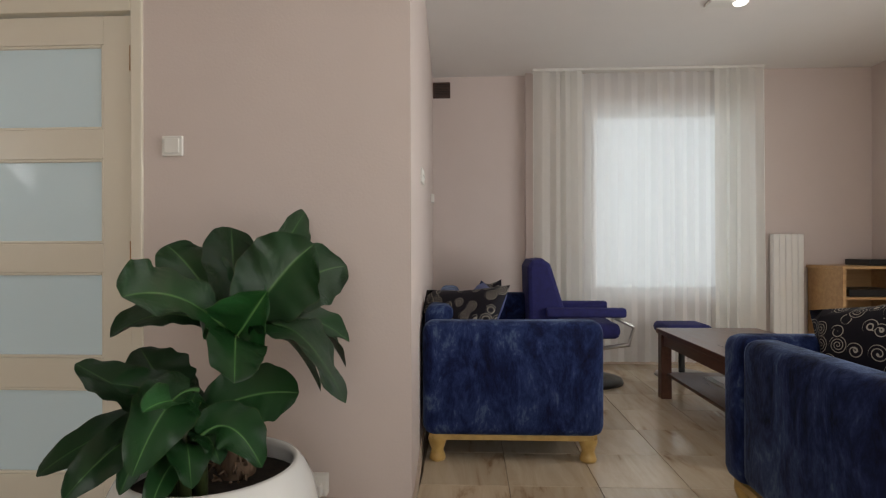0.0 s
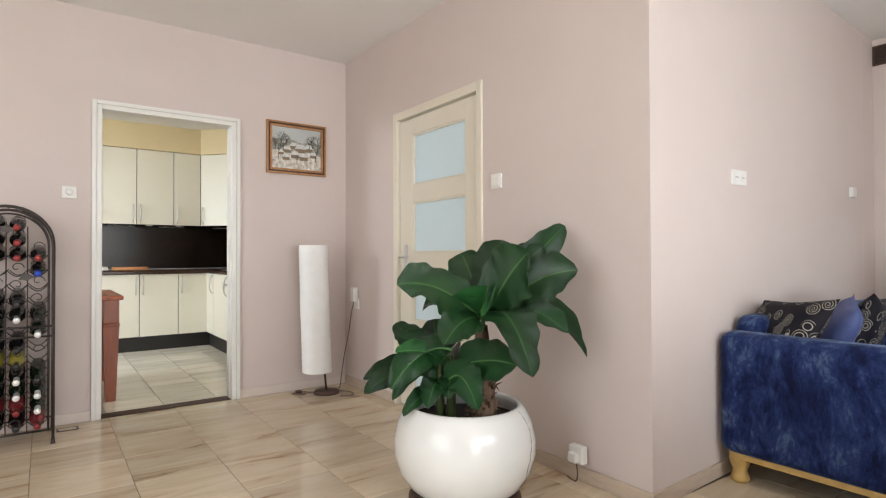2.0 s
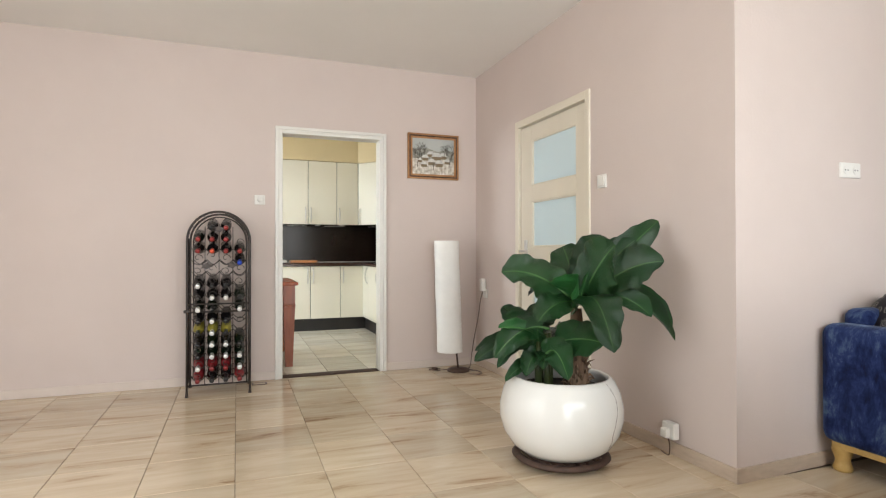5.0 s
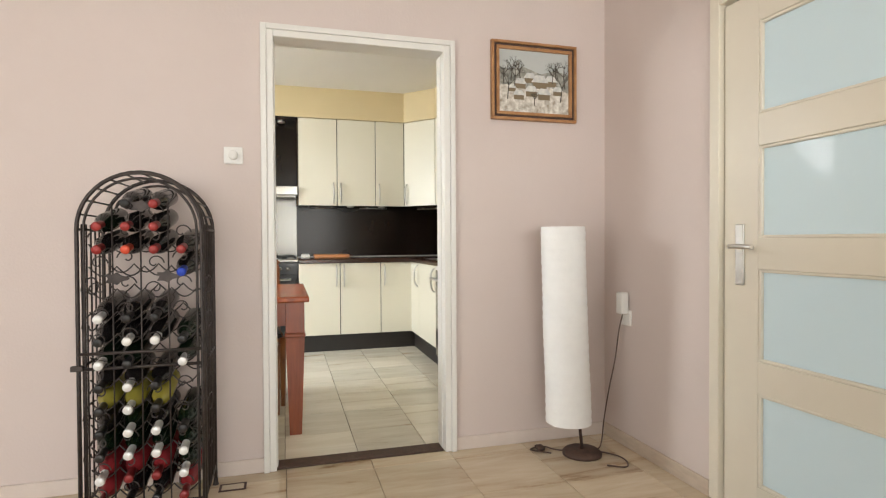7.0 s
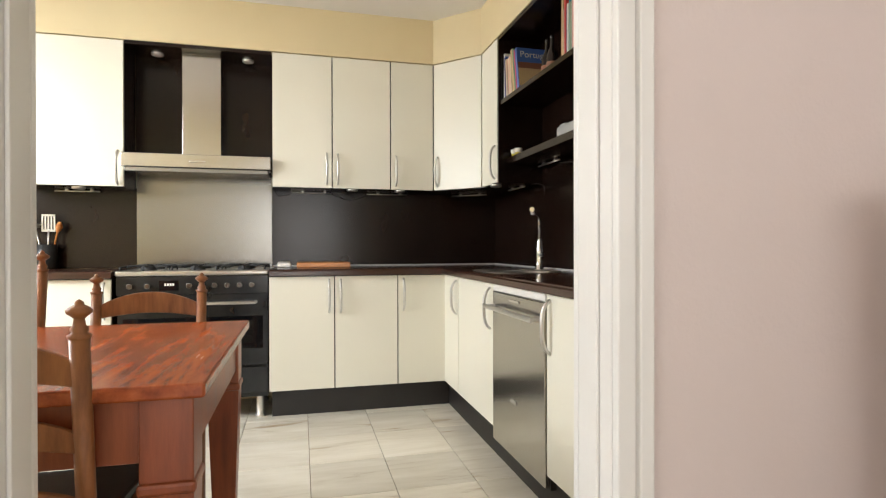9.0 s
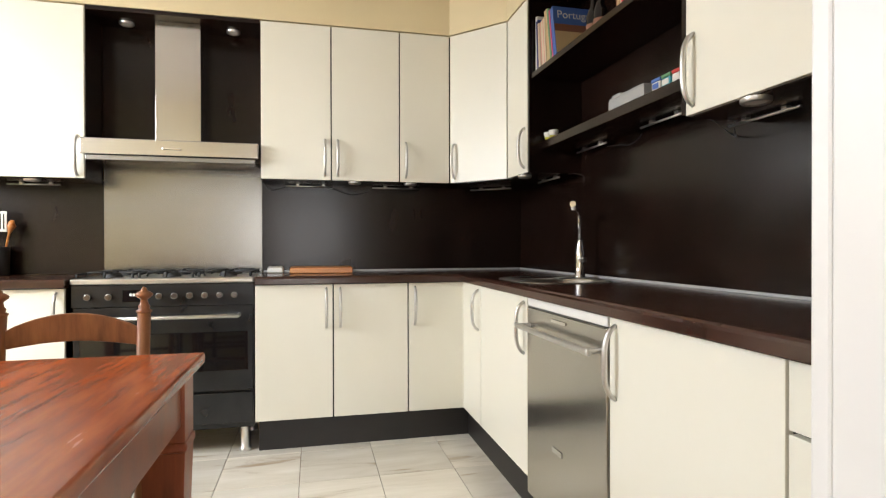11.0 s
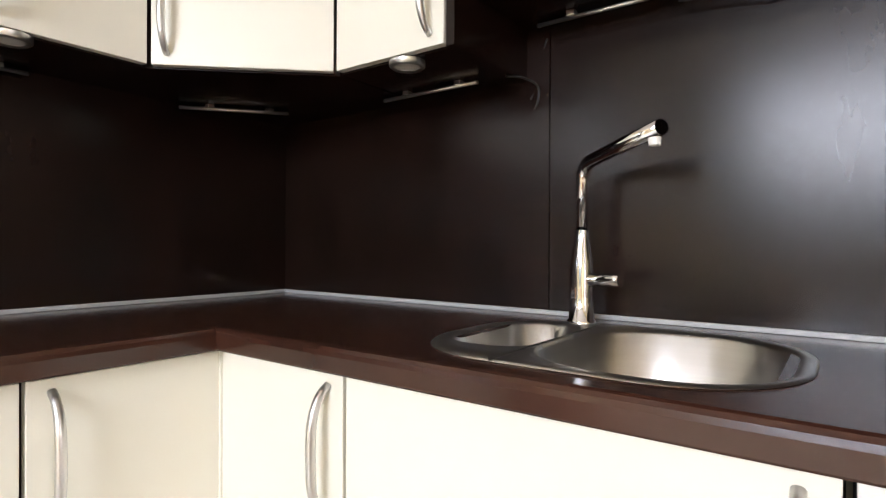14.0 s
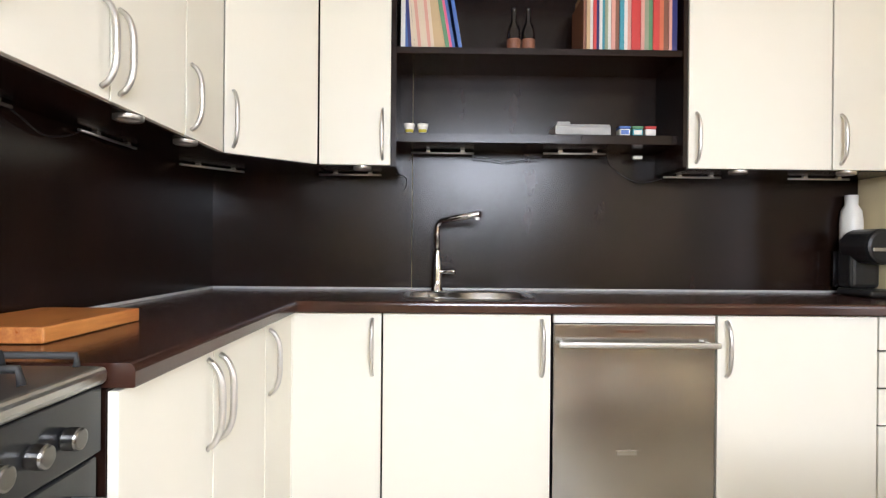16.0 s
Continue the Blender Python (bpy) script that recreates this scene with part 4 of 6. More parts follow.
part("box", box((2.43, -0.055, 0.09), (2.51, -0.0145, 0.17), 0.006, 3), PLASTIC, ls)
part("plug", box((2.45, -0.085, 0.10), (2.495, -0.055, 0.145), 0.006, 3), PLASTIC, ls)
part("wire", tube(smooth_path([(2.47, -0.05, 0.095), (2.475, -0.045, 0.05), (2.46, -0.04, 0.003), (2.40, -0.03, 0.004)]), 0.003, 6), CABLE, ls)
fsk = thing("floor_socket", (0.135, -1.90, 0.001), "flush floor socket with a stone lid and a dark rim", "floor socket")
part("rim", boxes(((0.10, -1.955, 0.0005), (0.17, -1.945, 0.004)), ((0.10, -1.855, 0.0005), (0.17, -1.845, 0.004)), ((0.10, -1.945, 0.0005), (0.108, -1.855, 0.004)), ((0.162, -1.945, 0.0005), (0.17, -1.855, 0.004))), RUST, fsk, "dark metal rim")
part("lid", box((0.108, -1.945, 0.0005), (0.162, -1.855, 0.003)), TILE_L, fsk, "stone lid")

# ---- potted banana plant ----
PX, PY = 2.315, -0.572
pot = thing("plant_pot", (PX, PY, 0.045), "round white glazed ceramic plant pot with a hairline crack", "plant pot")
prof = [(r, 0.046 + (z - 0.046) * 1.15) for r, z in [(0, 0.046), (0.15, 0.046), (0.19, 0.052), (0.24, 0.085), (0.28, 0.14), (0.298, 0.20), (0.297, 0.25), (0.280, 0.31), (0.256, 0.350), (0.240, 0.366), (0.230, 0.370), (0.222, 0.364), (0.226, 0.348), (0.245, 0.315), (0.255, 0.29)]]
part("bowl", lathe(prof, (PX, PY, 0), 64), GLAZE, pot)
part("soil", lathe([(0, 0.352), (0.12, 0.356), (0.22, 0.350), (0.246, 0.346)], (PX, PY, 0), 32), SOIL, pot, "dark potting soil")
ck_pts = []
for k in range(14):
    a = math.radians(25 + 4 * math.sin(k * 0.5))
    z = 0.362 - k * 0.02
    r = np.interp(z, [0.085, 0.14, 0.20, 0.25, 0.31, 0.35, 0.366, 0.37], [0.24, 0.28, 0.298, 0.297, 0.28, 0.256, 0.24, 0.23])
    ck_pts.append((PX + (r + 0.0002) * math.cos(a), PY + (r + 0.0002) * math.sin(a), 0.046 + (z - 0.046) * 1.15))
part("crack", tube(ck_pts, 0.0011, 5), CABLE, pot, "hairline crack")
tro = thing("plant_trolley", (PX, PY, 0), "rusty brown round plant trolley under the pot", "plant trolley")
part("ring", lathe([(0.20, 0.020), (0.225, 0.020), (0.238, 0.032), (0.225, 0.044), (0.20, 0.044), (0.195, 0.032), (0.20, 0.020)], (PX, PY, 0), 40), RUST, tro)
sl = bmesh.new()
for k in range(7):
    yy = PY - 0.15 + 0.05 * k
    hw = math.sqrt(0.19 ** 2 - (yy - PY) ** 2)
    bm_box(sl, (PX - hw, yy - 0.017, 0.028), (PX + hw, yy + 0.017, 0.0445), 0.002)
part("slat_deck", sl, RUST, tro)
for k in range(4):
    a = math.pi / 4 + k * math.pi / 2
    part("castor", lathe([(0, 0.0), (0.008, 0.0), (0.013, 0.006), (0.013, 0.018), (0.006, 0.026)], (PX + 0.16 * math.cos(a), PY + 0.16 * math.sin(a), 0), 12), BLACK_PLASTIC, tro)

plant = thing("banana_plant", (PX + 0.035, PY + 0.075, 0.31), "dwarf banana plant with broad glossy green leaves", "plant")


def leaf(base, tip, arch_up, width, facing, fold=0.10, stalk_part=0.12):
    """A paddle leaf on a short stalk from base to tip, bowed upwards; its upper side turns towards facing."""
    bm = bmesh.new()
    uv = bm.loops.layers.uv.new("UVMap")
    n, m = 26, 10
    a, c = Vector(base), Vector(tip)
    mid = (a + c) / 2 + Vector((0, 0, 2 * arch_up))

    def at(t):
        return a * (1 - t) ** 2 + mid * 2 * t * (1 - t) + c * t * t

    ts = [stalk_part * k / 4 for k in range(4)] + [stalk_part + (1 - stalk_part) * k / n for k in range(n + 1)]
    spine = [at(t) for t in ts]
    rows, seed = [], tip[0] * 31 + tip[1] * 17
    look_at = Vector(facing).normalized()
    for j in range(n + 1):
        v = j / n
        q = spine[4 + j]
        d = (at(min(ts[4 + j] + 0.02, 1.02)) - at(ts[4 + j] - 0.02)).normalized()
        up = (look_at - d * look_at.dot(d)).normalized()
        sd = d.cross(up)
        w = width / 2 * max(math.sin(math.pi * min(0.03 + 0.97 * v, 1.0) ** 0.9), 0.0) ** 0.52 * (1 + 0.04 * math.sin(8 * v + seed))
        row = []
        for i in range(m + 1):
            u = 2 * i / m - 1
            side = 1 + 0.12 * noise.noise(Vector((v * 9 + seed, math.copysign(3, u), seed))) * abs(u)
            rip = 0.07 * width * math.sin(v * 10 + 2.5 * u + seed) * abs(u) ** 1.6 + 0.03 * width * math.sin(v * 29 + 5 * u + seed) * abs(u) ** 2
            lift = fold * abs(u) ** 1.3 * w * 1.6
            row.append(bm.verts.new(q + sd * (u * max(w, 0.002) * side) + up * (lift + rip * min(1, 6 * (1 - v)))))
        rows.append(row)
    for j in range(n):
        for i in range(m):
            f = bm.faces.new((rows[j][i], rows[j][i + 1], rows[j + 1][i + 1], rows[j + 1][i]))
            f.smooth = True
            for lp, (p, r) in zip(f.loops, ((i, j), (i + 1, j), (i + 1, j + 1), (i, j + 1))):
                lp[uv].uv = (p / m, r / n)
    bm_tube(bm, spine[:14], [0.0075 - 0.0005 * k for k in range(14)], 6)
    for f in bm.faces:
        for lp in f.loops:
            if lp[uv].uv.length == 0:
                lp[uv].uv = (0.5, 0.1)
    return bm


SX, SY = PX + 0.035, PY + 0.075
tk = bmesh.new()
bm_tube(tk, [(SX, SY, 0.30), (SX + 0.005, SY + 0.005, 0.40), (SX, SY, 0.50), (SX - 0.005, SY, 0.60), (SX - 0.01, SY, 0.74)], [0.056, 0.050, 0.044, 0.038, 0.026], 16)
part("trunk", tk, BARK, plant, "fibrous brown stem")
fib = bmesh.new()
rf_ = random.Random(3)
for k in range(60):
    a, z = rf_.uniform(0, 6.28), rf_.uniform(0.33, 0.50)
    r = 0.052 - (z - 0.32) * 0.05
    c = Vector((SX + r * math.cos(a), SY + r * math.sin(a), z))
    o = Vector((math.cos(a), math.sin(a), 0))
    bm_tube(fib, [c, c + o * 0.012 + Vector((0, 0, 0.02)), c + o * rf_.uniform(0.02, 0.04) + Vector((0, 0, rf_.uniform(-0.01, 0.04)))], [0.007, 0.005, 0.001], 5)
part("leaf_scale", fib, BARK, plant, "dry stem scales")
CROWN = Vector((2.345, -0.485, 0.765))
SE = (0.6, -0.55, 0.55)
# tip, bow, width, facing, fold
BIG = [
    ((2.217, -0.845, 0.92), 0.055, 0.225, (0.5, -0.35, 0.8), 0.06),
    ((2.085, -0.41, 1.05), 0.03, 0.17, (0.45, -0.6, 0.6), 0.10),
    ((2.242, -0.285, 1.11), 0.02, 0.175, (0.7, -0.6, 0.35), 0.10),
    ((2.575, -0.445, 1.05), 0.03, 0.215, (0.45, -0.75, 0.45), 0.08),
    ((2.625, -0.21, 0.975), 0.05, 0.20, (0.55, -0.5, 0.65), 0.07),
    ((2.435, -0.075, 1.175), 0.02, 0.135, (0.85, -0.5, 0.1), 0.30),
    ((2.448, -0.225, 1.08), 0.03, 0.15, SE, 0.12),
    ((2.695, -0.545, 0.585), 0.12, 0.175, (0.85, -0.2, 0.55), 0.06),
    ((2.655, -0.31, 0.725), 0.07, 0.12, (0.6, -0.3, 0.75), 0.18),
    ((2.60, -0.125, 0.60), 0.13, 0.10, (0.75, 0.05, 0.6), 0.35),
    ((2.53, -0.075, 0.66), 0.12, 0.09, (0.8, -0.3, 0.5), 0.35),
    ((2.60, -0.47, 0.60), 0.09, 0.07, (0.8, 0.1, 0.5), 0.45),
    ((2.47, -0.79, 0.70), 0.045, 0.145, (0.6, -0.5, 0.65), 0.05),
    ((2.01, -0.58, 0.78), 0.07, 0.11, (0.1, -0.6, 0.8), 0.25),
    ((2.16, -0.18, 0.80), 0.08, 0.14, (-0.2, 0.1, 1.0), 0.10),
    ((2.37, -0.13, 0.84), 0.08, 0.14, (0.2, 0.2, 1.0), 0.10),
]
for tip_, bow, wd, fc, fo in BIG:
    part("leaf", leaf(CROWN + 0.05 * (Vector(tip_) - CROWN) * Vector((1, 1, 0.4)), tip_, bow, wd * 1.2, fc, fo), LEAF, plant)
for tip_, wd, fc in (((2.475, -0.575, 0.915), 0.19, (0.45, -0.75, 0.45)), ((2.44, -0.50, 0.925), 0.04, (0.9, -0.3, 0.2))):
    part("young_leaf", leaf(CROWN, tip_, 0.0, wd, fc, 0.6, 0.05), YOUNG_LEAF, plant, "pale half-unrolled young leaf")
OFF = (PX - 0.035, PY - 0.073, 0.34)
# root height, tip, bow, width, facing
SMALL = [
    (0.56, (2.063, -0.92, 0.515), 0.05, 0.085, (0.5, -0.4, 0.75)), (0.54, (2.159, -0.965, 0.48), 0.055, 0.095, (0.6, -0.4, 0.65)),
    (0.56, (2.02, -0.735, 0.735), 0.0, 0.115, (0.8, -0.3, 0.45)), (0.64, (2.285, -0.915, 0.515), 0.06, 0.13, (0.6, -0.5, 0.6)),
    (0.58, (2.23, -0.875, 0.455), 0.05, 0.075, (0.4, -0.7, 0.55)), (0.50, (2.48, -0.635, 0.43), 0.08, 0.115, (0.75, -0.55, 0.4)),
    (0.55, (2.535, -0.475, 0.595), 0.03, 0.15, (0.5, -0.8, 0.3)), (0.58, (2.10, -0.58, 0.75), 0.0, 0.15, (0.7, -0.6, 0.35)),
    (0.60, (2.16, -0.80, 0.70), 0.01, 0.095, (0.5, -0.5, 0.7)), (0.46, (2.36, -0.79, 0.435), 0.07, 0.10, (0.6, -0.7, 0.4)),
    (0.50, (2.10, -0.46, 0.62), 0.04, 0.13, (-0.3, -0.3, 0.9)), (0.48, (2.40, -0.72, 0.47), 0.05, 0.08, (0.7, -0.6, 0.4)),
    (0.52, (2.33, -0.71, 0.655), 0.0, 0.075, (0.7, -0.6, 0.3)), (0.50, (2.08, -0.66, 0.56), 0.04, 0.12, (0.0, -0.6, 0.8)),
    (0.44, (2.29, -0.86, 0.40), 0.05, 0.07, (0.4, -0.8, 0.45)),
]
for k, (rz_, tip_, bow, wd, fc) in enumerate(SMALL):
    root = Vector((OFF[0] + 0.025 * math.cos(k * 2.4), OFF[1] + 0.025 * math.sin(k * 2.4), rz_))
    part("leaf", leaf(root, tip_, bow, wd * 1.2, fc, 0.10 + 0.05 * (k % 3)), LEAF, plant)
part("young_leaf", leaf((OFF[0], OFF[1], 0.60), (2.305, -0.905, 0.66), 0.02, 0.085, (0.5, -0.5, 0.7), 0.35), YOUNG_LEAF, plant, "pale young leaf")
for k in range(4):
    a = k * 1.6
    part("shoot", tube([(OFF[0] + 0.03 * math.cos(a), OFF[1] + 0.03 * math.sin(a), 0.30), (OFF[0] + 0.035 * math.cos(a), OFF[1] + 0.035 * math.sin(a), 0.45), (OFF[0] + 0.02 * math.cos(a), OFF[1] + 0.03 * math.sin(a), 0.62)], [0.020, 0.016, 0.010], 10), LEAF, plant, "green side shoot")

# ---- arched wine rack ----
RX0, RX1, RY0, RY1 = 0.08, 0.385, -2.395, -1.975
RT, RS = 1.315, 1.105
rack = thing("wine_rack", ((RX0 + RX1) / 2, (RY0 + RY1) / 2, 0), "black wrought-iron arched wine rack with a scrolled door", "wine rack")
yc, rw = (RY0 + RY1) / 2, (RY1 - RY0) / 2


def arch(x, inset, z0, top=0.0, n=20):
    """An upright arch in the plane x."""
    r = rw - inset
    pts = [(x, yc - r, z0), (x, yc - r, 0.5), (x, yc - r, RS)]
    pts += [(x, yc - r * math.cos(math.pi * k / n), RS + (RT - RS - inset) * math.sin(math.pi * k / n)) for k in range(1, n)]
    return pts + [(x, yc + r, RS), (x, yc + r, 0.5), (x, yc + r, z0)]


for x in (RX0, RX1):
    part("frame_arch", tube(arch(x, 0.0, 0.0), 0.0075, 10), IRON, rack)
    part("frame_arch", tube(arch(x, 0.022, 0.08), 0.005, 8), IRON, rack)
door_x = RX1 + 0.014
part("door_frame", tube(arch(door_x, 0.004, 0.075), 0.0058, 8), IRON, rack, "arched door frame")
for yy in (RY0, RY1):
    for zz in (0.08, 0.60, RS):
        part("side_bar", tube([(RX0, yy, zz), (RX1, yy, zz)], 0.005, 6), IRON, rack)
    for k in range(1, 6):
        x = RX0 + (RX1 - RX0) * k / 6
        part("side_rod", tube([(x, yy, 0.08), (x, yy, RS + 0.02)], 0.0035, 6), IRON, rack)
for k in range(1, 12):
    a = math.pi * k / 12
    part("arch_bar", tube([(RX0, yc - rw * math.cos(a), RS + (RT - RS) * math.sin(a)), (RX1, yc - rw * math.cos(a), RS + (RT - RS) * math.sin(a))], 0.0035, 6), IRON, rack)
part("bottom_frame", tube([(RX0, RY0, 0.08), (RX1, RY0, 0.08), (RX1, RY1, 0.08), (RX0, RY1, 0.08)], 0.006, 8, True), IRON, rack)
for x in (RX0, RX1):
    for yy in (RY0, RY1):
        part("foot", lathe([(0.013, 0), (0.010, 0.012), (0.009, 0.03)], (x, yy, 0), 10), IRON, rack)
part("door_bar", tube([(door_x, RY0, 0.655), (door_x, RY1, 0.655)], 0.006, 8), IRON, rack)
part("door_bar", tube([(door_x, RY0, 0.60), (door_x, RY1, 0.60)], 0.006, 8), IRON, rack)
part("latch", box((door_x - 0.01, RY0 - 0.02, 0.595), (door_x + 0.01, RY0 + 0.02, 0.615), 0.003), IRON, rack)
NCOL, CW = 4, (RY1 - RY0 - 0.05) / 4
ROWS_Z = [0.115 + 0.0835 * k for k in range(14)]


def wavy(x, z, amp, name):
    pts = []
    n = NCOL * 8
    for i in range(n + 1):
        yy = RY0 + 0.025 + (RY1 - RY0 - 0.05) * i / n
        pts.append((x, yy, z - amp * abs(math.sin(math.pi * i / 8)) + amp * 0.5))
    part(name, tube(pts, 0.003, 5), IRON, rack)


for zi, z in enumerate(ROWS_Z[:13]):
    lim = z < RS - 0.02
    if lim:
        wavy(RX0 + 0.02, z, 0.035, "bottle_cradle")
        wavy(RX1 - 0.04, z, 0.035, "bottle_cradle")
for k in range(1, 4):
    yy = RY0 + 0.025 + CW * k
    part("door_rod", tube([(door_x, yy, 0.08), (door_x, yy, RS + 0.12 - 0.02 * abs(k - 2))], 0.003, 5), IRON, rack)


def scroll(y, z, s, flip):
    """An S scroll of thin iron on the door."""
    pts = []
    for k in range(15):
        a = k / 14 * 1.75 * 2 * math.pi / 2
        r = s * (0.16 + 0.84 * (1 - k / 14))
        pts.append((door_x + 0.001, y + flip * r * math.cos(a), z + r * math.sin(a)))
    return pts


for zi in range(12):
    z = 0.145 + zi * 0.094
    for k in range(4):
        yy = RY0 + 0.025 + CW * (k + 0.5)
        if z > RS + 0.02 and k in (0, 3):
            continue
        part("scroll", tube(scroll(yy, z + (0.01 if k % 2 else -0.01), 0.032, 1 if (k + zi) % 2 else -1), 0.0026, 5), IRON, rack)
for yy, zz in ((yc - 0.085, 0.925), (yc + 0.085, 0.93), (yc, 1.19)):
    part("iron_leaf", prism([(yy + 0.035 * math.cos(a) * (1 + 0.35 * math.cos(3 * a)), zz + 0.02 * math.sin(a) * (1 + 0.2 * math.cos(5 * a))) for a in [2 * math.pi * k / 24 for k in range(24)]], "x", door_x - 0.003, door_x + 0.004, 0.001), IRON, rack)
for yy in (RY0, RY1):
    for zz in (0.25, 0.40, 0.74, 0.88):
        pts = [(RX0 + (RX1 - RX0) * (0.5 + 0.38 * math.cos(a) * (1 - a / 9)), yy, zz + 0.05 * math.sin(a) * (1 - a / 9)) for a in [k * 0.45 for k in range(15)]]
        part("scroll", tube(pts, 0.003, 5), IRON, rack)

# bottles lie in the rack, necks to the room
GREEN_GLASS = principled("dark_green_bottle_glass", (0.006, 0.012, 0.006), 0.08)[0]
BROWN_GLASS = principled("near_black_bottle_glass", (0.010, 0.008, 0.008), 0.08)[0]
WHITE_WINE = principled("yellow_wine_bottle", (0.34, 0.29, 0.05), 0.07)[0]
ROSE_WINE = principled("rose_wine_bottle", (0.25, 0.025, 0.030), 0.07)[0]
FOIL = {c: mottled("foil_" + c, v, tuple(min(1, a * 1.2) for a in v), 0.35, 0.2, scale=30) for c, v in (("red", (0.26, 0.025, 0.022)), ("orange", (0.55, 0.07, 0.03)), ("white", (0.72, 0.71, 0.69)), ("blue", (0.012, 0.05, 0.42)), ("black", (0.02, 0.018, 0.018)), ("dark_red", (0.20, 0.02, 0.02)))}
BP = [(0, 0), (0.032, 0), (0.036, 0.004), (0.037, 0.02), (0.037, 0.185), (0.034, 0.205), (0.022, 0.228), (0.015, 0.242), (0.0135, 0.25)]
CP = [(0.0142, 0.245), (0.0142, 0.295), (0.0165, 0.297), (0.0165, 0.308), (0.014, 0.312), (0, 0.312)]
KINDS = {"g": (GREEN_GLASS, "dark green wine bottle"), "b": (BROWN_GLASS, "near-black wine bottle"), "y": (WHITE_WINE, "yellow white-wine bottle"), "r": (ROSE_WINE, "rose wine bottle")}
SHELF = {0: "r.d b.k b.k r.d", 1: "r.w r.d r.d g.w", 2: "g.k g.w g.w g.w", 3: "b.k g.w b.w g.k", 4: "y.k y.w y.k .", 5: "b.k b.w b.k .", 6: "g.w g.k . g.w", 7: "b.k b.w b.w g.k", 8: "b.w b.k b.k .", 10: ". . . b.b", 11: "b.r b.o b.r b.r", 12: "g.r b.r b.r .", 13: ". b.k b.r ."}
FO = {"w": "white", "k": "black", "r": "red", "o": "orange", "b": "blue", "d": "dark_red"}
made = {}
for row, text in SHELF.items():
    for col, code in enumerate(text.split()):
        if code == ".":
            continue
        k, f = code.split(".")
        m = pose(RX0 + 0.035, RY0 + 0.025 + CW * (col + 0.5), ROWS_Z[row] + 0.045, 0, 99, 0)
        if code not in made:
            bt = thing("wine_bottle", (0, 0, 0), KINDS[k][1] + " with a " + FO[f].replace("_", " ") + " capsule in the rack", "bottle", group="wine bottles in the rack")
            part("glass", lathe(BP, seg=20), KINDS[k][0], bt)
            part("capsule", lathe(CP, seg=16), FOIL[FO[f]], bt, FO[f].replace("_", " ") + " foil capsule")
            bt.matrix_basis = m
            made[code] = bt
        else:
            copy_thing(made[code], m)

# ---- kitchen ----
ORIGIN = Vector((-0.12, 0.01, 0))
FW, FN, UW, UN, BW, BN = -2.56, -0.488, -2.80, -0.248, -3.05, 0.035
PL, BT, CT, UB, UT = 0.160, 0.848, 0.89, 1.404, 2.262


def bow_handle(x, y, z0, z1, nx, ny, r=0.0078):
    """A bowed bar handle on a front that faces (nx, ny)."""
    pts = []
    for i in range(21):
        a = i / 20
        d = 0.034 * (1 - abs(2 * a - 1) ** 3.4) ** 0.75
        pts.append((x + nx * d, y + ny * d, z0 + (z1 - z0) * a))
    rad = [r * (0.85 + 0.2 * math.sin(math.pi * i / 20)) for i in range(21)]
    return tube(pts, rad, 10)


def front(p, q, z0, z1, t=0.018):
    """A door slab between plan points p and q, its face on that line."""
    (x0, y0), (x1, y1) = p, q
    dx, dy = x1 - x0, y1 - y0
    ln = math.hypot(dx, dy)
    nx, ny = dy / ln, -dx / ln
    g = 0.0035
    bm = box((g, 0, z0 + g), (ln - g, t, z1 - g), 0.0015)
    m = Matrix(((dx / ln, -nx, 0, x0), (dy / ln, -ny, 0, y0), (0, 0, 1, 0), (0, 0, 0, 1)))
    bmesh.ops.transform(bm, matrix=m, verts=bm.verts)
    return bm, (nx, ny), (dx / ln, dy / ln), ln


def unit(name, p, q, z0, z1, body, hz, hside, label, category, hlen=0.16, material=None):
    """A cabinet: dark carcass, one cream door, a bowed steel handle. Seen from the room, q lies to the right of p."""
    th = thing(name, ((p[0] + q[0]) / 2, (p[1] + q[1]) / 2, z0), label, category, group="fitted kitchen units")
    part("body", body, DARK, th, "dark wood carcass")
    bm, (nx, ny), (ax, ay), ln = front(p, q, z0, z1)
    dr = part("door", bm, material or CREAM, th)
    o = 0.035 if hside == "l" else ln - 0.035
    part("handle", bow_handle(p[0] + ax * o, p[1] + ay * o, hz, hz + hlen, nx, ny), NICKEL, dr, "bowed satin steel handle")
    return th


B = "cream laminate base cabinet with a bowed steel handle"
U = "cream laminate wall cabinet with a bowed steel handle"
sides = ["r", "l", "l"]
for i, (y0, y1) in enumerate(((-1.566, -1.18), (-1.18, -0.79), (-0.79, FN))):
    unit("base_cabinet", (FW, y0), (FW, y1), PL, BT, box((BW, y0 + 0.001, PL + 0.002), (FW - 0.019, y1 - 0.001, BT)), 0.625, sides[i], B + " beside the cooker" if i == 0 else B, "cabinet", 0.20)
for i, (y0, y1) in enumerate(((-1.556, -1.18), (-1.18, -0.797), (-0.797, -0.503))):
    unit("wall_cabinet", (UW, y0), (UW, y1), UB, UT, box((BW, y0 + 0.001, UB), (UW - 0.019, y1 - 0.001, UT)), 1.43, sides[i], U, "cabinet", 0.20)
unit("corner_wall_cabinet", (UW, -0.503), (-2.522, UN), UB, UT, prism([(UW - 0.02, -0.50), (-2.53, UN + 0.022), (-2.53, BN), (BW, BN), (BW, -0.50)], "z", UB, UT), 1.43, "l", "cream diagonal corner wall cabinet with a bowed steel handle", "cabinet", 0.20)
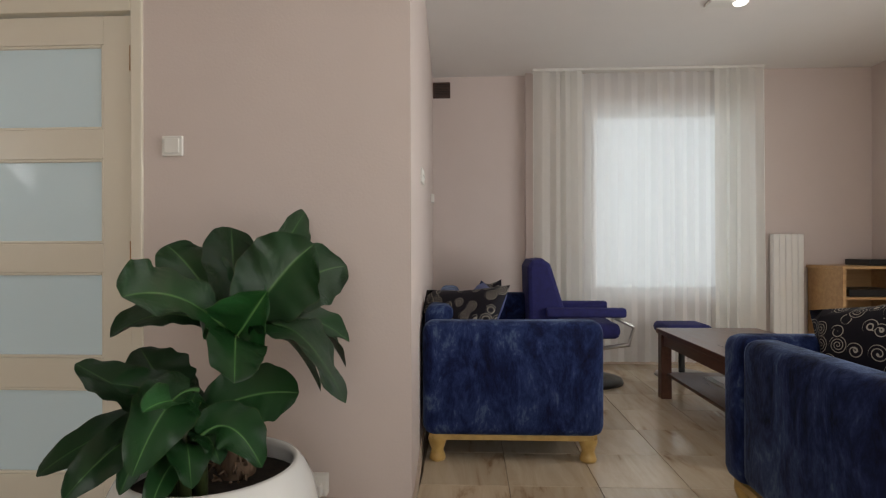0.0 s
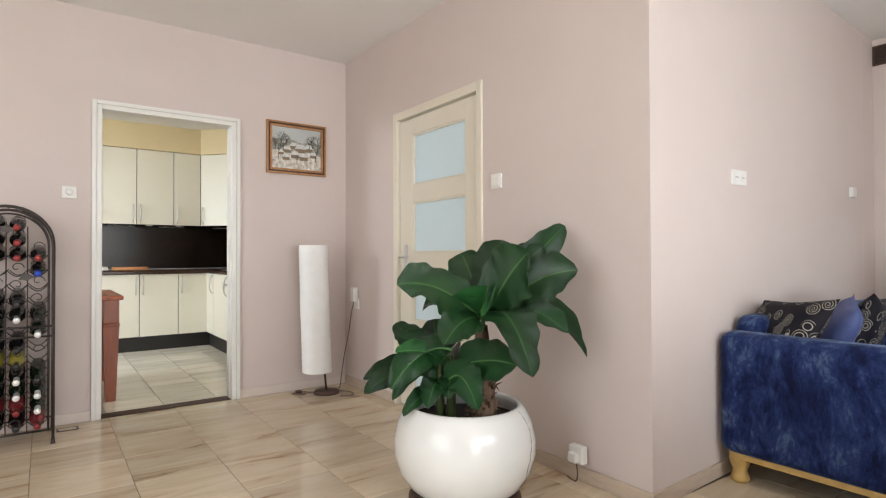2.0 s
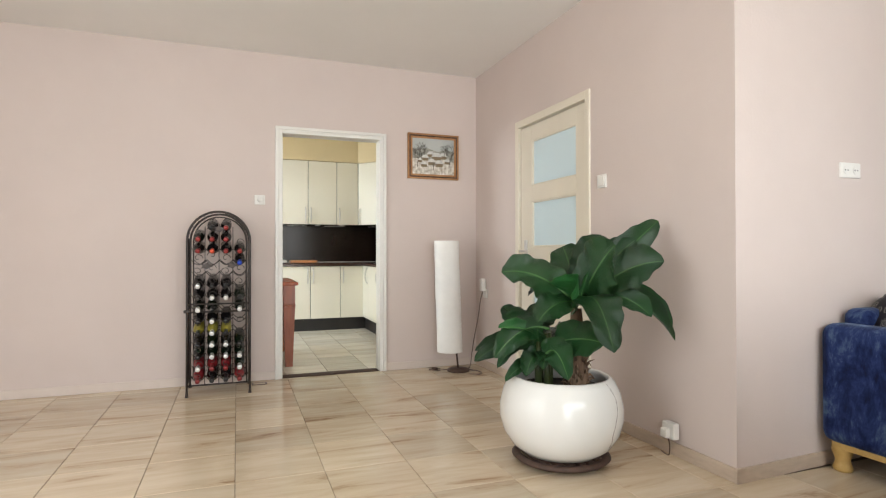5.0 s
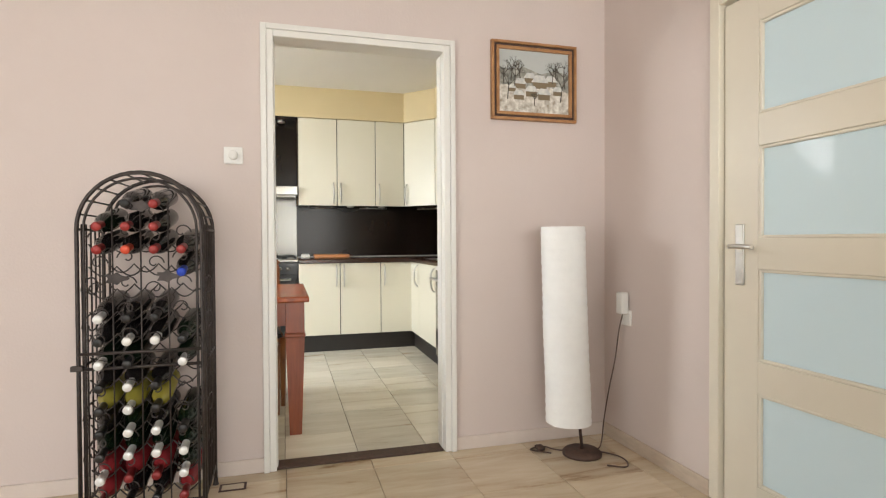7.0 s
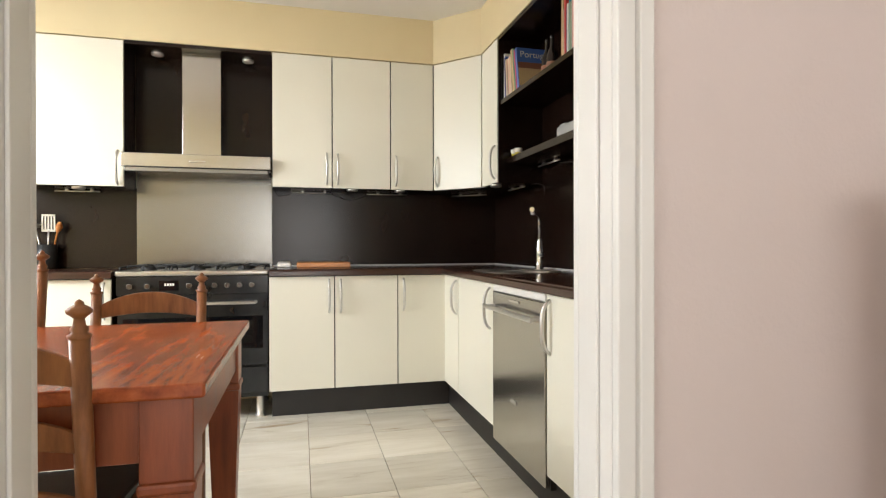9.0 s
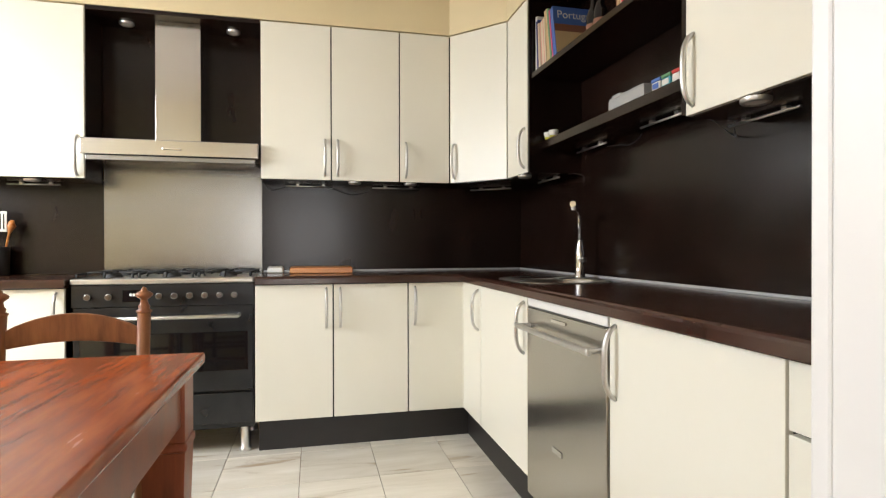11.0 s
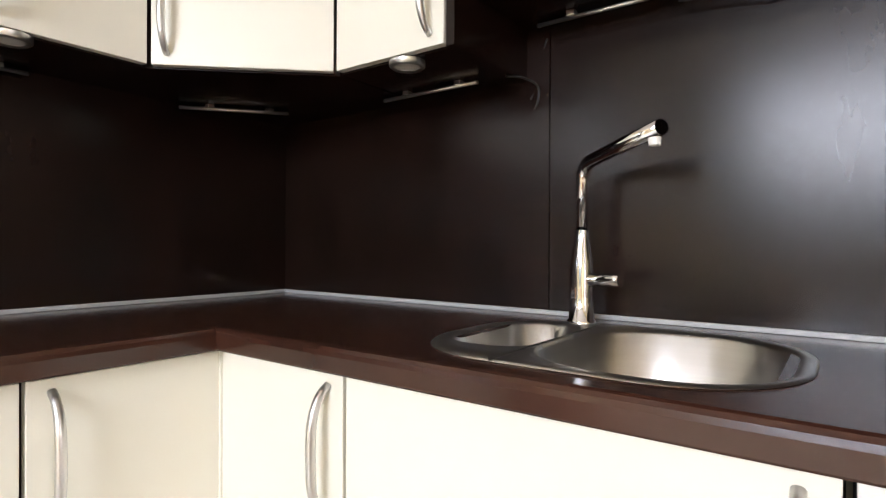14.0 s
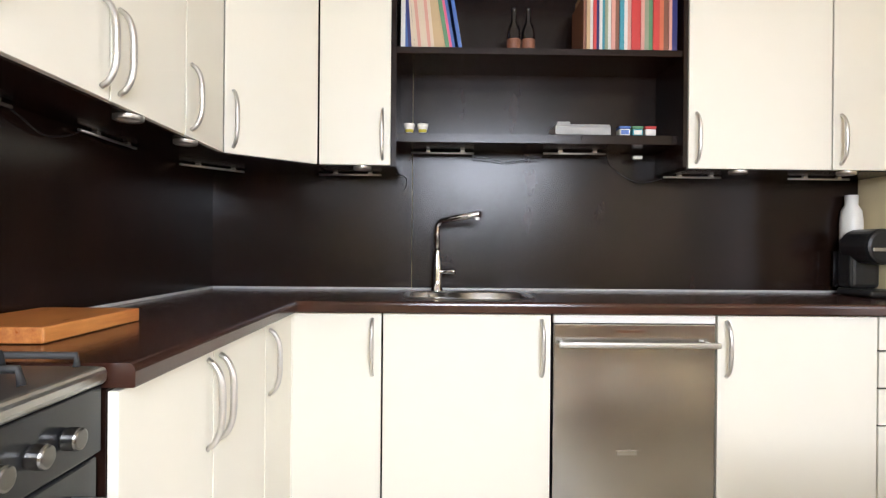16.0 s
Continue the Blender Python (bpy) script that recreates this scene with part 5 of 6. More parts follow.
unit("wall_cabinet", (-2.522, UN), (-2.233, UN), UB, UT, box((-2.52, UN + 0.019, UB), (-2.234, BN, UT)), 1.43, "r", U + " beside shelves", "cabinet", 0.20)
unit("wall_cabinet", (-1.043, UN), (-0.455, UN), UB, UT, box((-1.042, UN + 0.019, UB), (-0.456, BN, UT)), 1.43, "l", "wide cream laminate wall cabinet with a bowed steel handle", "cabinet", 0.20)
unit("wall_cabinet", (-0.455, UN), (-0.125, UN), UB, UT, box((-0.454, UN + 0.019, UB), (-0.126, BN, UT)), 1.43, "l", U + " by the wall", "cabinet", 0.20)
unit("wall_cabinet", (UW, -2.99), (UW, -2.40), UB - 0.02, UT, box((BW, -2.989, UB - 0.02), (UW - 0.019, -2.401, UT)), 1.40, "r", "cream laminate wall cabinet beside the cooker hood, bowed steel handle", "cabinet", 0.20)
for x0, x1, s in ((-2.56, -2.24, "r"), (-2.24, -1.636, "r"), (-1.042, -0.455, "l")):
    unit("base_cabinet", (x0, FN), (x1, FN), PL, BT, box((x0 + 0.001, FN + 0.019, PL + 0.002), (x1 - 0.001, BN, 0.70 if x0 > -2.3 and x1 < -1.5 else BT)), 0.625, s, B + (" under the sink" if x0 < -2 and x1 > -2 else ""), "cabinet", 0.20)
single("corner_post", box((FW - 0.015, FN - 0.005, PL + 0.004), (FW + 0.005, FN + 0.015, BT - 0.003), 0.001), CREAM, "cream filler post in the inner corner of the base cabinets", "filler post", group="fitted kitchen units")
# drawers by the east wall
dw = thing("drawer_cabinet", (-0.29, FN, PL), "cream laminate drawer cabinet with steel handles", "cabinet", group="fitted kitchen units")
part("body", box((-0.454, FN + 0.019, PL + 0.002), (-0.126, BN, BT)), DARK, dw, "dark wood carcass")
for z0, z1 in ((0.72, BT), (0.585, 0.72), (0.45, 0.585), (PL, 0.45)):
    bm, n, a, ln = front((-0.455, FN), (-0.125, FN), z0, z1)
    dr = part("drawer", bm, CREAM, dw)
    part("handle", tube([(-0.345, FN, z1 - 0.045), (-0.34, FN - 0.022, z1 - 0.045), (-0.24, FN - 0.022, z1 - 0.045), (-0.235, FN, z1 - 0.045)], 0.006, 8), NICKEL, dr, "satin steel bar handle")
unit("base_cabinet", (FW, -2.99), (FW, -2.40), PL, BT, box((BW, -2.989, PL + 0.002), (FW - 0.019, -2.401, BT)), 0.625, "r", B, "cabinet", 0.20)

single("plinth", boxes(((BW, -1.55, 0), (FW - 0.055, -0.44, PL)), ((FW - 0.054, -0.445, 0), (-0.13, -0.425, PL)), ((BW, -2.99, 0), (FW - 0.055, -2.42, PL))), BLACK, "black kitchen plinth under the base cabinets", "plinth", kind="structure")

# worktop with a round front edge
oy, ox = FN - 0.006, FW + 0.006
SX0, SX1, SY0, SY1 = -2.15, -1.70, -0.435, -0.075


# pieces round the sink cut-out, butted
wtt = thing("worktop", (-1.9, -0.3, BT), "dark red-brown laminate worktop with a rounded edge", "worktop")
for outline in ([(BW, BN), (SX0, BN), (SX0, oy), (ox, oy), (ox, -1.562), (BW, -1.562)], [(SX0, SY1), (SX1, SY1), (SX1, BN), (SX0, BN)],
                [(SX0, oy), (SX1, oy), (SX1, SY0), (SX0, SY0)], [(SX1, oy), (-0.125, oy), (-0.125, BN), (SX1, BN)]):
    part("top_panel", prism(outline, "z", BT + 0.002, CT), WENGE, wtt)
for cx, cy, u, v in ((SX0, SY0, 0.09, 0.06), (SX0, SY1, 0.05, -0.05), (SX1, SY0, -0.06, 0.06), (SX1, SY1, -0.06, -0.06)):
    part("cutout_corner", prism([(cx, cy), (cx + u, cy), (cx, cy + v)], "z", CT - 0.01, CT), WENGE, wtt)
EDGE = [(0, BT + 0.002), (0.018, BT + 0.002), (0.020, BT + 0.005), (0.020, CT - 0.014), (0.0185, CT - 0.007), (0.0145, CT - 0.002), (0.009, CT), (0, CT)]
part("rounded_edge", prism([(ox + u, v) for u, v in EDGE], "y", -1.562, oy - 0.02), WENGE, wtt)
part("rounded_edge", prism([(oy - u, v) for u, v in EDGE], "x", ox, -0.125), WENGE, wtt)
wt2 = thing("worktop", (-2.85, -2.7, BT), "short dark red-brown laminate worktop beside the cooker", "worktop")
part("top_panel", box((BW, -2.99, BT + 0.002), (ox, -2.395, CT)), WENGE, wt2)
part("rounded_edge", prism([(ox + u, v) for u, v in EDGE], "y", -2.99, -2.395), WENGE, wt2)
single("worktop_trim", boxes(((BW, -1.56, CT), (BW + 0.008, BN - 0.008, CT + 0.010)), ((BW, BN - 0.008, CT), (-0.13, BN, CT + 0.010)), bev=0.002), mottled("grey_sealing_strip", (0.40, 0.40, 0.40), (0.48, 0.48, 0.47), 0.35, scale=20), "pale grey sealing strip along the splashback", "trim", kind="structure")

# splashbacks
single("splashback", boxes(((BW - 0.012, -1.568, CT + 0.001), (BW, BN, UB + 0.02)), ((BW - 0.012, -2.99, CT + 0.001), (BW, -2.398, UB))), DARK, "dark wood laminate splashback panel", "splashback", kind="structure")
single("splashback", boxes(((BW, BN, CT + 0.001), (-2.16, BN + 0.012, UT)), ((-2.157, BN, CT + 0.001), (-0.13, BN + 0.012, UT))), DARK, "dark wood laminate splashback panel behind the sink", "splashback", kind="structure")
single("splashback", box((BW - 0.012, -2.397, 0.86), (BW + 0.002, -1.569, 1.50), 0.001), STEEL_H, "brushed steel splashback behind the cooker", "splashback", kind="structure")

struct("wall_kitchen_west", box((-3.19, -4.1, 0), (-3.065, 0.18, KH)), YELLOW, "soft yellow painted kitchen wall")
struct("wall_kitchen_north", box((-3.065, 0.06, 0), (0.06, 0.18, KH)), YELLOW, "soft yellow painted kitchen wall")

# yellow boarding above the wall cabinets
struct("wall_soffit", prism([(UW + 0.003, -4.1), (UW + 0.003, -0.503), (-2.522, UN - 0.003), (-0.001, UN - 0.003), (-0.001, 0.058), (-3.063, 0.058), (-3.063, -4.1)], "z", UT + 0.003, KH), YELLOW, "soft yellow boxing above the wall cabinets")

# open dark shelves over the sink
sh = thing("open_shelf_unit", (-1.64, -0.1, 1.49), "dark wood open shelf unit over the sink", "shelf")
part("side", box((-2.232, UN + 0.002, UB - 0.002), (-2.214, BN, UT)), DARK, sh)
part("side", box((-1.061, UN + 0.002, UB + 0.01), (-1.044, BN, UT)), DARK, sh)
part("shelf", box((-2.214, UN + 0.01, 1.858), (-1.061, BN, 1.884), 0.001), DARK, sh)
part("shelf", box((-2.214, UN + 0.055, 1.511), (-1.061, BN, 1.549), 0.001), DARK, sh)
part("top", box((-2.214, UN + 0.002, UT - 0.02), (-1.061, BN, UT), 0.001), DARK, sh)

# niche round the hood
hsr = thing("hood_surround", (-2.97, -1.98, 1.49), "dark wood niche panels round the cooker hood", "panel")
part("back_panel", box((BW, -2.398, 1.49), (BW + 0.012, -1.558, UT)), DARK, hsr)
part("top_panel", box((BW + 0.012, -2.398, UT - 0.02), (UW, -1.558, UT)), DARK, hsr)
hood = thing("cooker_hood", (-2.9, -1.985, 1.478), "brushed steel chimney cooker hood over the range", "cooker hood")
part("canopy", boxes(((BW + 0.014, -2.407, 1.505), (-2.75, -1.563, 1.585)), bev=0.003), STEEL_DOOR, hood)
part("underside", box((BW + 0.02, -2.39, 1.478), (-2.77, -1.58, 1.504), 0.003), STEEL_H, hood, "steel grease filters")
part("chimney", box((BW + 0.014, -2.094, 1.586), (-2.88, -1.869, UT - 0.021), 0.002), STEEL_DOOR, hood)
part("switch_panel", box((-2.749, -2.03, 1.535), (-2.743, -1.94, 1.545), 0.002), CHROME, hood)

# range cooker
ck = thing("range_cooker", (-2.83, -1.98, 0), "black wide range cooker with steel handle and knobs", "cooker")
part("body", box((BW + 0.012, -2.385, 0.13), (-2.605, -1.570, 0.858), 0.003), COOKER_BLACK, ck)
part("hob", box((BW + 0.012, -2.39, 0.859), (-2.572, -1.567, 0.888), 0.010, 3), STEEL, ck, "steel hob top")
part("control_panel", box((-2.604, -2.385, 0.752), (-2.582, -1.570, 0.857), 0.003), COOKER_BLACK, ck)
for i, yy in enumerate((-2.31, -2.22, -2.002, -1.934, -1.865, -1.797, -1.728, -1.66)):
    kn = part("knob", prism([(0.0165 * math.cos(k * math.pi / 10), 0.0165 * math.sin(k * math.pi / 10)) for k in range(20)], "x", 0, 0.025, 0.004), STEEL_H, ck, "satin steel knob")
    kn.location = (-2.581, yy, 0.802)
ckc = part("clock", box((-2.5815, -2.165, 0.775), (-2.580, -2.06, 0.832), 0.0004), DARK_GLASS, ck, "dark oven clock display")
part("digit_bar", boxes(*[((-2.5799, -2.135 + 0.014 * k, 0.802), (-2.5796, -2.125 + 0.014 * k, 0.816)) for k in range(4)]), PLASTIC, ckc, "pale clock digits")
od = part("oven_door", box((-2.604, -2.38, 0.325), (-2.584, -1.577, 0.748), 0.004), COOKER_BLACK, ck)
part("oven_window", box((-2.5835, -2.35, 0.425), (-2.5815, -1.60, 0.618), 0.0005), DARK_GLASS, od, "dark oven glass")
part("oven_handle", tube([(-2.584, -2.32, 0.70), (-2.535, -2.32, 0.70), (-2.535, -1.64, 0.70), (-2.584, -1.64, 0.70)], 0.010, 10), NICKEL, od, "steel bar handle")
part("warming_drawer", box((-2.604, -2.38, 0.16), (-2.584, -1.577, 0.312), 0.004), COOKER_BLACK, ck)
for yy in (-2.33, -1.62):
    for xx in (-2.65, -2.98):
        part("leg", lathe([(0.03, 0), (0.03, 0.015), (0.024, 0.02), (0.024, 0.13)], (xx, yy, 0), 20), NICKEL, ck, "steel leg")
for yc in (-2.25, -1.98, -1.71):
    g = bmesh.new()
    for xx in (-2.93, -2.72):
        bm_lathe(g, [(0.0, 0.022), (0.035, 0.022), (0.04, 0.012), (0.045, 0.0)], (xx, yc, 0.889), 18)
        for k in range(4):
            a = math.pi / 2 * k + math.pi / 4 * 0
            c, s = math.cos(a), math.sin(a)
            bm_tube(g, [(xx + 0.03 * c, yc + 0.03 * s, 0.912), (xx + 0.11 * c, yc + 0.11 * s, 0.912), (xx + 0.115 * c, yc + 0.115 * s, 0.890)], 0.006, 6)
    for x0, x1 in ((-3.02, -2.61),):
        for yy in (yc - 0.12, yc + 0.12):
            bm_tube(g, [(x0, yy, 0.890), (x0, yy, 0.907), (x1, yy, 0.907), (x1, yy, 0.890)], 0.006, 6)
    part("pan_support", g, CAST, ck, "black cast-iron pan support and burners")

# dishwasher
dwm = thing("dishwasher", (-1.35, -0.3, 0.1), "brushed steel dishwasher with a bar handle", "dishwasher")
part("body", box((-1.628, FN + 0.02, 0.1), (-1.046, BN, BT - 0.004)), BLACK, dwm)
part("door", box((-1.630, FN - 0.004, 0.11), (-1.048, FN + 0.018, 0.812), 0.004), STEEL_DOOR, dwm, "brushed steel door")
part("top_strip", box((-1.630, FN - 0.002, 0.815), (-1.048, FN + 0.018, 0.845), 0.002), PLASTIC, dwm, "white strip")
part("handle", tube([(-1.60, FN - 0.004, 0.745), (-1.60, FN - 0.05, 0.745)], 0.008, 8), NICKEL, dwm)
part("handle", tube([(-1.08, FN - 0.004, 0.745), (-1.08, FN - 0.05, 0.745)], 0.008, 8), NICKEL, dwm)
part("handle", box((-1.622, FN - 0.062, 0.735), (-1.053, FN - 0.046, 0.755), 0.006), NICKEL, dwm, "steel bar handle")
part("badge", box((-1.40, FN - 0.007, 0.345), (-1.33, FN - 0.004, 0.362)), CHROME, dwm)
part("display", box((-1.41, FN - 0.007, 0.782), (-1.30, FN - 0.004, 0.792)), CHROME, dwm)

# dining table
tb = thing("dining_table", (-0.78, -2.25, 0), "red-brown wooden dining table with square legs", "table")
TX0, TX1, TY0, TY1 = -1.25, -0.29, -3.0, -1.562
part("tabletop", box((TX0, TY0, 0.728), (TX1, TY1, 0.758), 0.006, 3), TABLE_WOOD, tb, "glossy red-brown plank top")
for lo, hi in (((TX0 + 0.034, TY0 + 0.034, 0.60), (TX1 - 0.034, TY0 + 0.058, 0.727)), ((TX0 + 0.034, TY1 - 0.058, 0.60), (TX1 - 0.034, TY1 - 0.034, 0.727)), ((TX0 + 0.034, TY0 + 0.058, 0.60), (TX0 + 0.058, TY1 - 0.058, 0.727)), ((TX1 - 0.058, TY0 + 0.058, 0.60), (TX1 - 0.034, TY1 - 0.058, 0.727))):
    part("apron", box(lo, hi, 0.002), LEG_WOOD, tb)
for xx in (TX0 + 0.075, TX1 - 0.075):
    for yy in (TY0 + 0.075, TY1 - 0.075):
        lg = bmesh.new()
        bm_box(lg, (xx - 0.05, yy - 0.05, 0.56), (xx + 0.05, yy + 0.05, 0.7275), 0.003)
        bm_box(lg, (xx - 0.055, yy - 0.055, 0.535), (xx + 0.055, yy + 0.055, 0.56), 0.008)
        vs = [lg.verts.new((xx + sx * r, yy + sy * r, z)) for z, r in ((0.0, 0.032), (0.535, 0.05)) for sx, sy in ((-1, -1), (1, -1), (1, 1), (-1, 1))]
        for k in range(4):
            lg.faces.new((vs[k], vs[(k + 1) % 4], vs[4 + (k + 1) % 4], vs[4 + k]))
        lg.faces.new(vs[3::-1])
        lg.faces.new(vs[4:])
        part("leg", lg, LEG_WOOD, tb)


def ladder_chair(name, label, tall=0.0):
    """Ladder-back chair facing +x, its base at the origin under the seat."""
    c = thing(name, (0, 0, 0), label, "chair", group="chairs round the table")
    for s in (-1, 1):
        y = s * 0.175
        hgt = 0.86 + tall
        bm = tube([(-0.20, y, 0), (-0.205, y, 0.30), (-0.215, y, 0.55), (-0.245 - tall * 0.1, y, hgt)], 0.0175, 12)
        bm_lathe(bm, [(0.019, 0), (0.021, 0.006), (0.013, 0.010), (0.0155, 0.018), (0.011, 0.024), (0.009, 0.036), (0.013, 0.040), (0.021, 0.046), (0.0225, 0.052), (0.016, 0.058), (0.008, 0.062), (0.008, 0.066), (0.004, 0.070), (0, 0.072)], (-0.245 - tall * 0.1, y, hgt - 0.004), 14)
        part("back_post", bm, CHAIR_WOOD, c, "turned post with a finial")
        part("front_leg", tube([(0.20, y * 1.2, 0), (0.20, y * 1.2, 0.44)], [0.015, 0.021], 12), CHAIR_WOOD, c)
        part("stretcher", tube([(-0.203, y, 0.20), (0.20, y * 1.2, 0.20)], 0.011, 8), CHAIR_WOOD, c)
    part("stretcher", tube([(0.20, -0.21, 0.26), (0.20, 0.21, 0.26)], 0.011, 8), CHAIR_WOOD, c)
    part("stretcher", tube([(-0.203, -0.175, 0.24), (-0.203, 0.175, 0.24)], 0.011, 8), CHAIR_WOOD, c)
    n = 12
    for zc, hh in ((0.785 + tall, 0.075), (0.655 + tall, 0.062), (0.53 + tall, 0.05)):
        up = [(-0.168 + 0.336 * i / n, zc + hh * (0.35 + 0.65 * math.sin(math.pi * i / n) ** 0.8)) for i in range(n + 1)]
        dn = [(0.168 - 0.336 * i / n, zc - hh * 0.25 + 0.018 * math.sin(math.pi * i / n)) for i in range(n + 1)]
        x = -0.215 - 0.03 * (zc - 0.5) / 0.3
        part("slat", prism(up + dn, "x", x - 0.007, x + 0.007, 0.003), CHAIR_WOOD, c, "arched back slat")
    part("seat_rail", tube([(-0.20, -0.175, 0.435), (0.19, -0.21, 0.435)], 0.014, 8), CHAIR_WOOD, c)
    part("seat_rail", tube([(-0.20, 0.175, 0.435), (0.19, 0.21, 0.435)], 0.014, 8), CHAIR_WOOD, c)
    part("seat", prism([(-0.2, -0.17), (0.2, -0.205), (0.2, 0.205), (-0.2, 0.17)], "z", 0.43, 0.462, 0.012), RUSH, c, "black seat pad")
    return c


CH = "brown wooden ladder-back chair with a black seat"
chair = ladder_chair("dining_chair", CH + " at the table")
chair.location = Vector((-1.115, -1.915, 0)) + ORIGIN
copy_thing(chair, pose(-0.645, -1.94, 0, 0, 0, 180))
tall_chair = ladder_chair("dining_chair", "taller brown ladder-back chair with a black seat at the table", 0.085)
tall_chair.matrix_basis = pose(-1.22, -2.45, 0, 0, 0, -10)

# ---- sink and tap ----


def round_rect(x0, x1, y0, y1, r, z, n=12):
    pts = []
    ra, rb = r if isinstance(r, tuple) else (r, r)
    for cx, cy, a0, r in ((x1 - ra, y1 - ra, 0, ra), (x0 + rb, y1 - rb, 90, rb), (x0 + rb, y0 + rb, 180, rb), (x1 - ra, y0 + ra, 270, ra)):
        for k in range(n + 1):
            a = radians(a0 + 90 * k / n)
            pts.append((cx + r * math.cos(a), cy + r * math.sin(a), z))
    return pts


def loops(bm, rows, cap=True):
    rings = [[bm.verts.new(p) for p in r] for r in rows]
    for a, b in zip(rings, rings[1:]):
        for i in range(len(a)):
            f = bm.faces.new((a[i], a[(i + 1) % len(a)], b[(i + 1) % len(b)], b[i]))
            f.smooth = True
    if cap:
        bm.faces.new(rings[-1])
    return bm


snk = thing("sink", (-1.92, -0.265, 0.73), "brushed steel one-and-a-half bowl kitchen sink", "sink")
for nm, x0, x1, y0, y1, dep, r, lab in (("small_bowl", -2.15, -2.012, -0.37, -0.10, 0.09, 0.066, "small steel bowl"), ("main_bowl", -1.998, -1.69, -0.435, -0.08, 0.15, 0.13, "deep steel bowl")):
    o0, o1 = (-2.18, -2.005) if nm == "small_bowl" else (-2.005, -1.665)
    ro = (0.002, 0.16) if nm == "small_bowl" else (0.17, 0.002)
    bm = bmesh.new()
    loops(bm, [round_rect(o0, o1, -0.462, -0.046, ro, CT + 0.0006), round_rect(o0 + 0.003, o1 - 0.003, -0.459, -0.049, ro, CT + 0.0035),
               round_rect(x0 - 0.006, x1 + 0.006, y0 - 0.006, y1 + 0.006, r, CT + 0.003), round_rect(x0, x1, y0, y1, r, CT - 0.004),
               round_rect(x0 + 0.008, x1 - 0.008, y0 + 0.008, y1 - 0.008, r, CT - dep + 0.03), round_rect(x0 + 0.03, x1 - 0.03, y0 + 0.03, y1 - 0.03, r * 0.7, CT - dep)])
    part(nm, bm, STEEL, snk, lab)
part("drain", lathe([(0, 0.004), (0.02, 0.004), (0.035, 0.002), (0.038, 0)], (-1.84, -0.27, CT - 0.15), 24), CHROME, snk)

tap = thing("kitchen_tap", (-2.045, -0.08, CT), "chrome kitchen tap with a swung swivel spout", "tap")
TPX, TPY = -2.045, -0.062
part("body", lathe([(0.027, 0.0), (0.027, 0.005), (0.0235, 0.008), (0.0225, 0.05), (0.022, 0.10), (0.020, 0.118), (0.0165, 0.14), (0.0135, 0.16), (0.0132, 0.175)], (TPX, TPY, CT + 0.003), 28), CHROME, tap)
sp_pts = [(TPX, TPY, CT + 0.175), (TPX, TPY, CT + 0.272)]
dx_, dy_ = 0.82, -0.572
for k in range(1, 7):
    a = k / 6 * radians(82)
    sp_pts.append((TPX + dx_ * 0.035 * (1 - math.cos(a)), TPY + dy_ * 0.035 * (1 - math.cos(a)), CT + 0.272 + 0.035 * math.sin(a)))
sp_pts.append((TPX + dx_ * 0.10, TPY + dy_ * 0.10, CT + 0.316))
sp_pts.append((TPX + dx_ * 0.215, TPY + dy_ * 0.215, CT + 0.331))
part("spout", tube(sp_pts, [0.0115, 0.0115] + [0.012] * 6 + [0.0128, 0.0132], 18), CHROME, tap)
part("nozzle", lathe([(0.009, -0.012), (0.010, 0.0)], (TPX + dx_ * 0.20, TPY + dy_ * 0.20, CT + 0.317), 14), PLASTIC, tap, "grey nozzle")
part("lever", tube([(TPX + 0.015, TPY - 0.004, CT + 0.085), (TPX + 0.068, TPY - 0.012, CT + 0.087), (TPX + 0.078, TPY - 0.014, CT + 0.087)], [0.011, 0.0125, 0.0115], 14), CHROME, tap)

# ---- small lamps under cabinets and shelf ----


def light_bar(a, b, drop, group="light bars under the cabinets"):
    a, b = Vector(a), Vector(b)
    t = thing("light_bar", (a + b) / 2, "slim grey light bar clipped under the cabinet, off", "light bar", group=group)
    part("tube", tube([a, b], 0.0045, 8), NICKEL, t)
    d = (b - a).normalized()
    for f in (0.27, 0.82):
        c = a.lerp(b, f)
        part("clip", box((c.x - 0.009, c.y - 0.009, c.z + 0.002), (c.x + 0.009, c.y + 0.009, c.z + drop), 0.002), NICKEL, t)
    return t


for a, b in (((-2.56, -0.05, 1.393), (-2.29, -0.05, 1.393)), ((-1.07, -0.08, 1.393), (-0.82, -0.08, 1.393)), ((-0.52, -0.07, 1.393), (-0.25, -0.07, 1.393)),
             ((-3.04, -0.31, 1.393), (-2.865, -0.10, 1.393)), ((-3.03, -0.93, 1.393), (-3.03, -0.64, 1.393)), ((-3.03, -1.44, 1.393), (-3.03, -1.17, 1.393)), ((-3.03, -2.85, 1.373), (-3.03, -2.6, 1.373)),
             ((-2.163, -0.015, 1.497), (-1.887, -0.015, 1.497)), ((-1.583, -0.04, 1.497), (-1.309, -0.04, 1.497))):
    light_bar(a, b, 0.0135 if a[2] > 1.45 else 0.011)
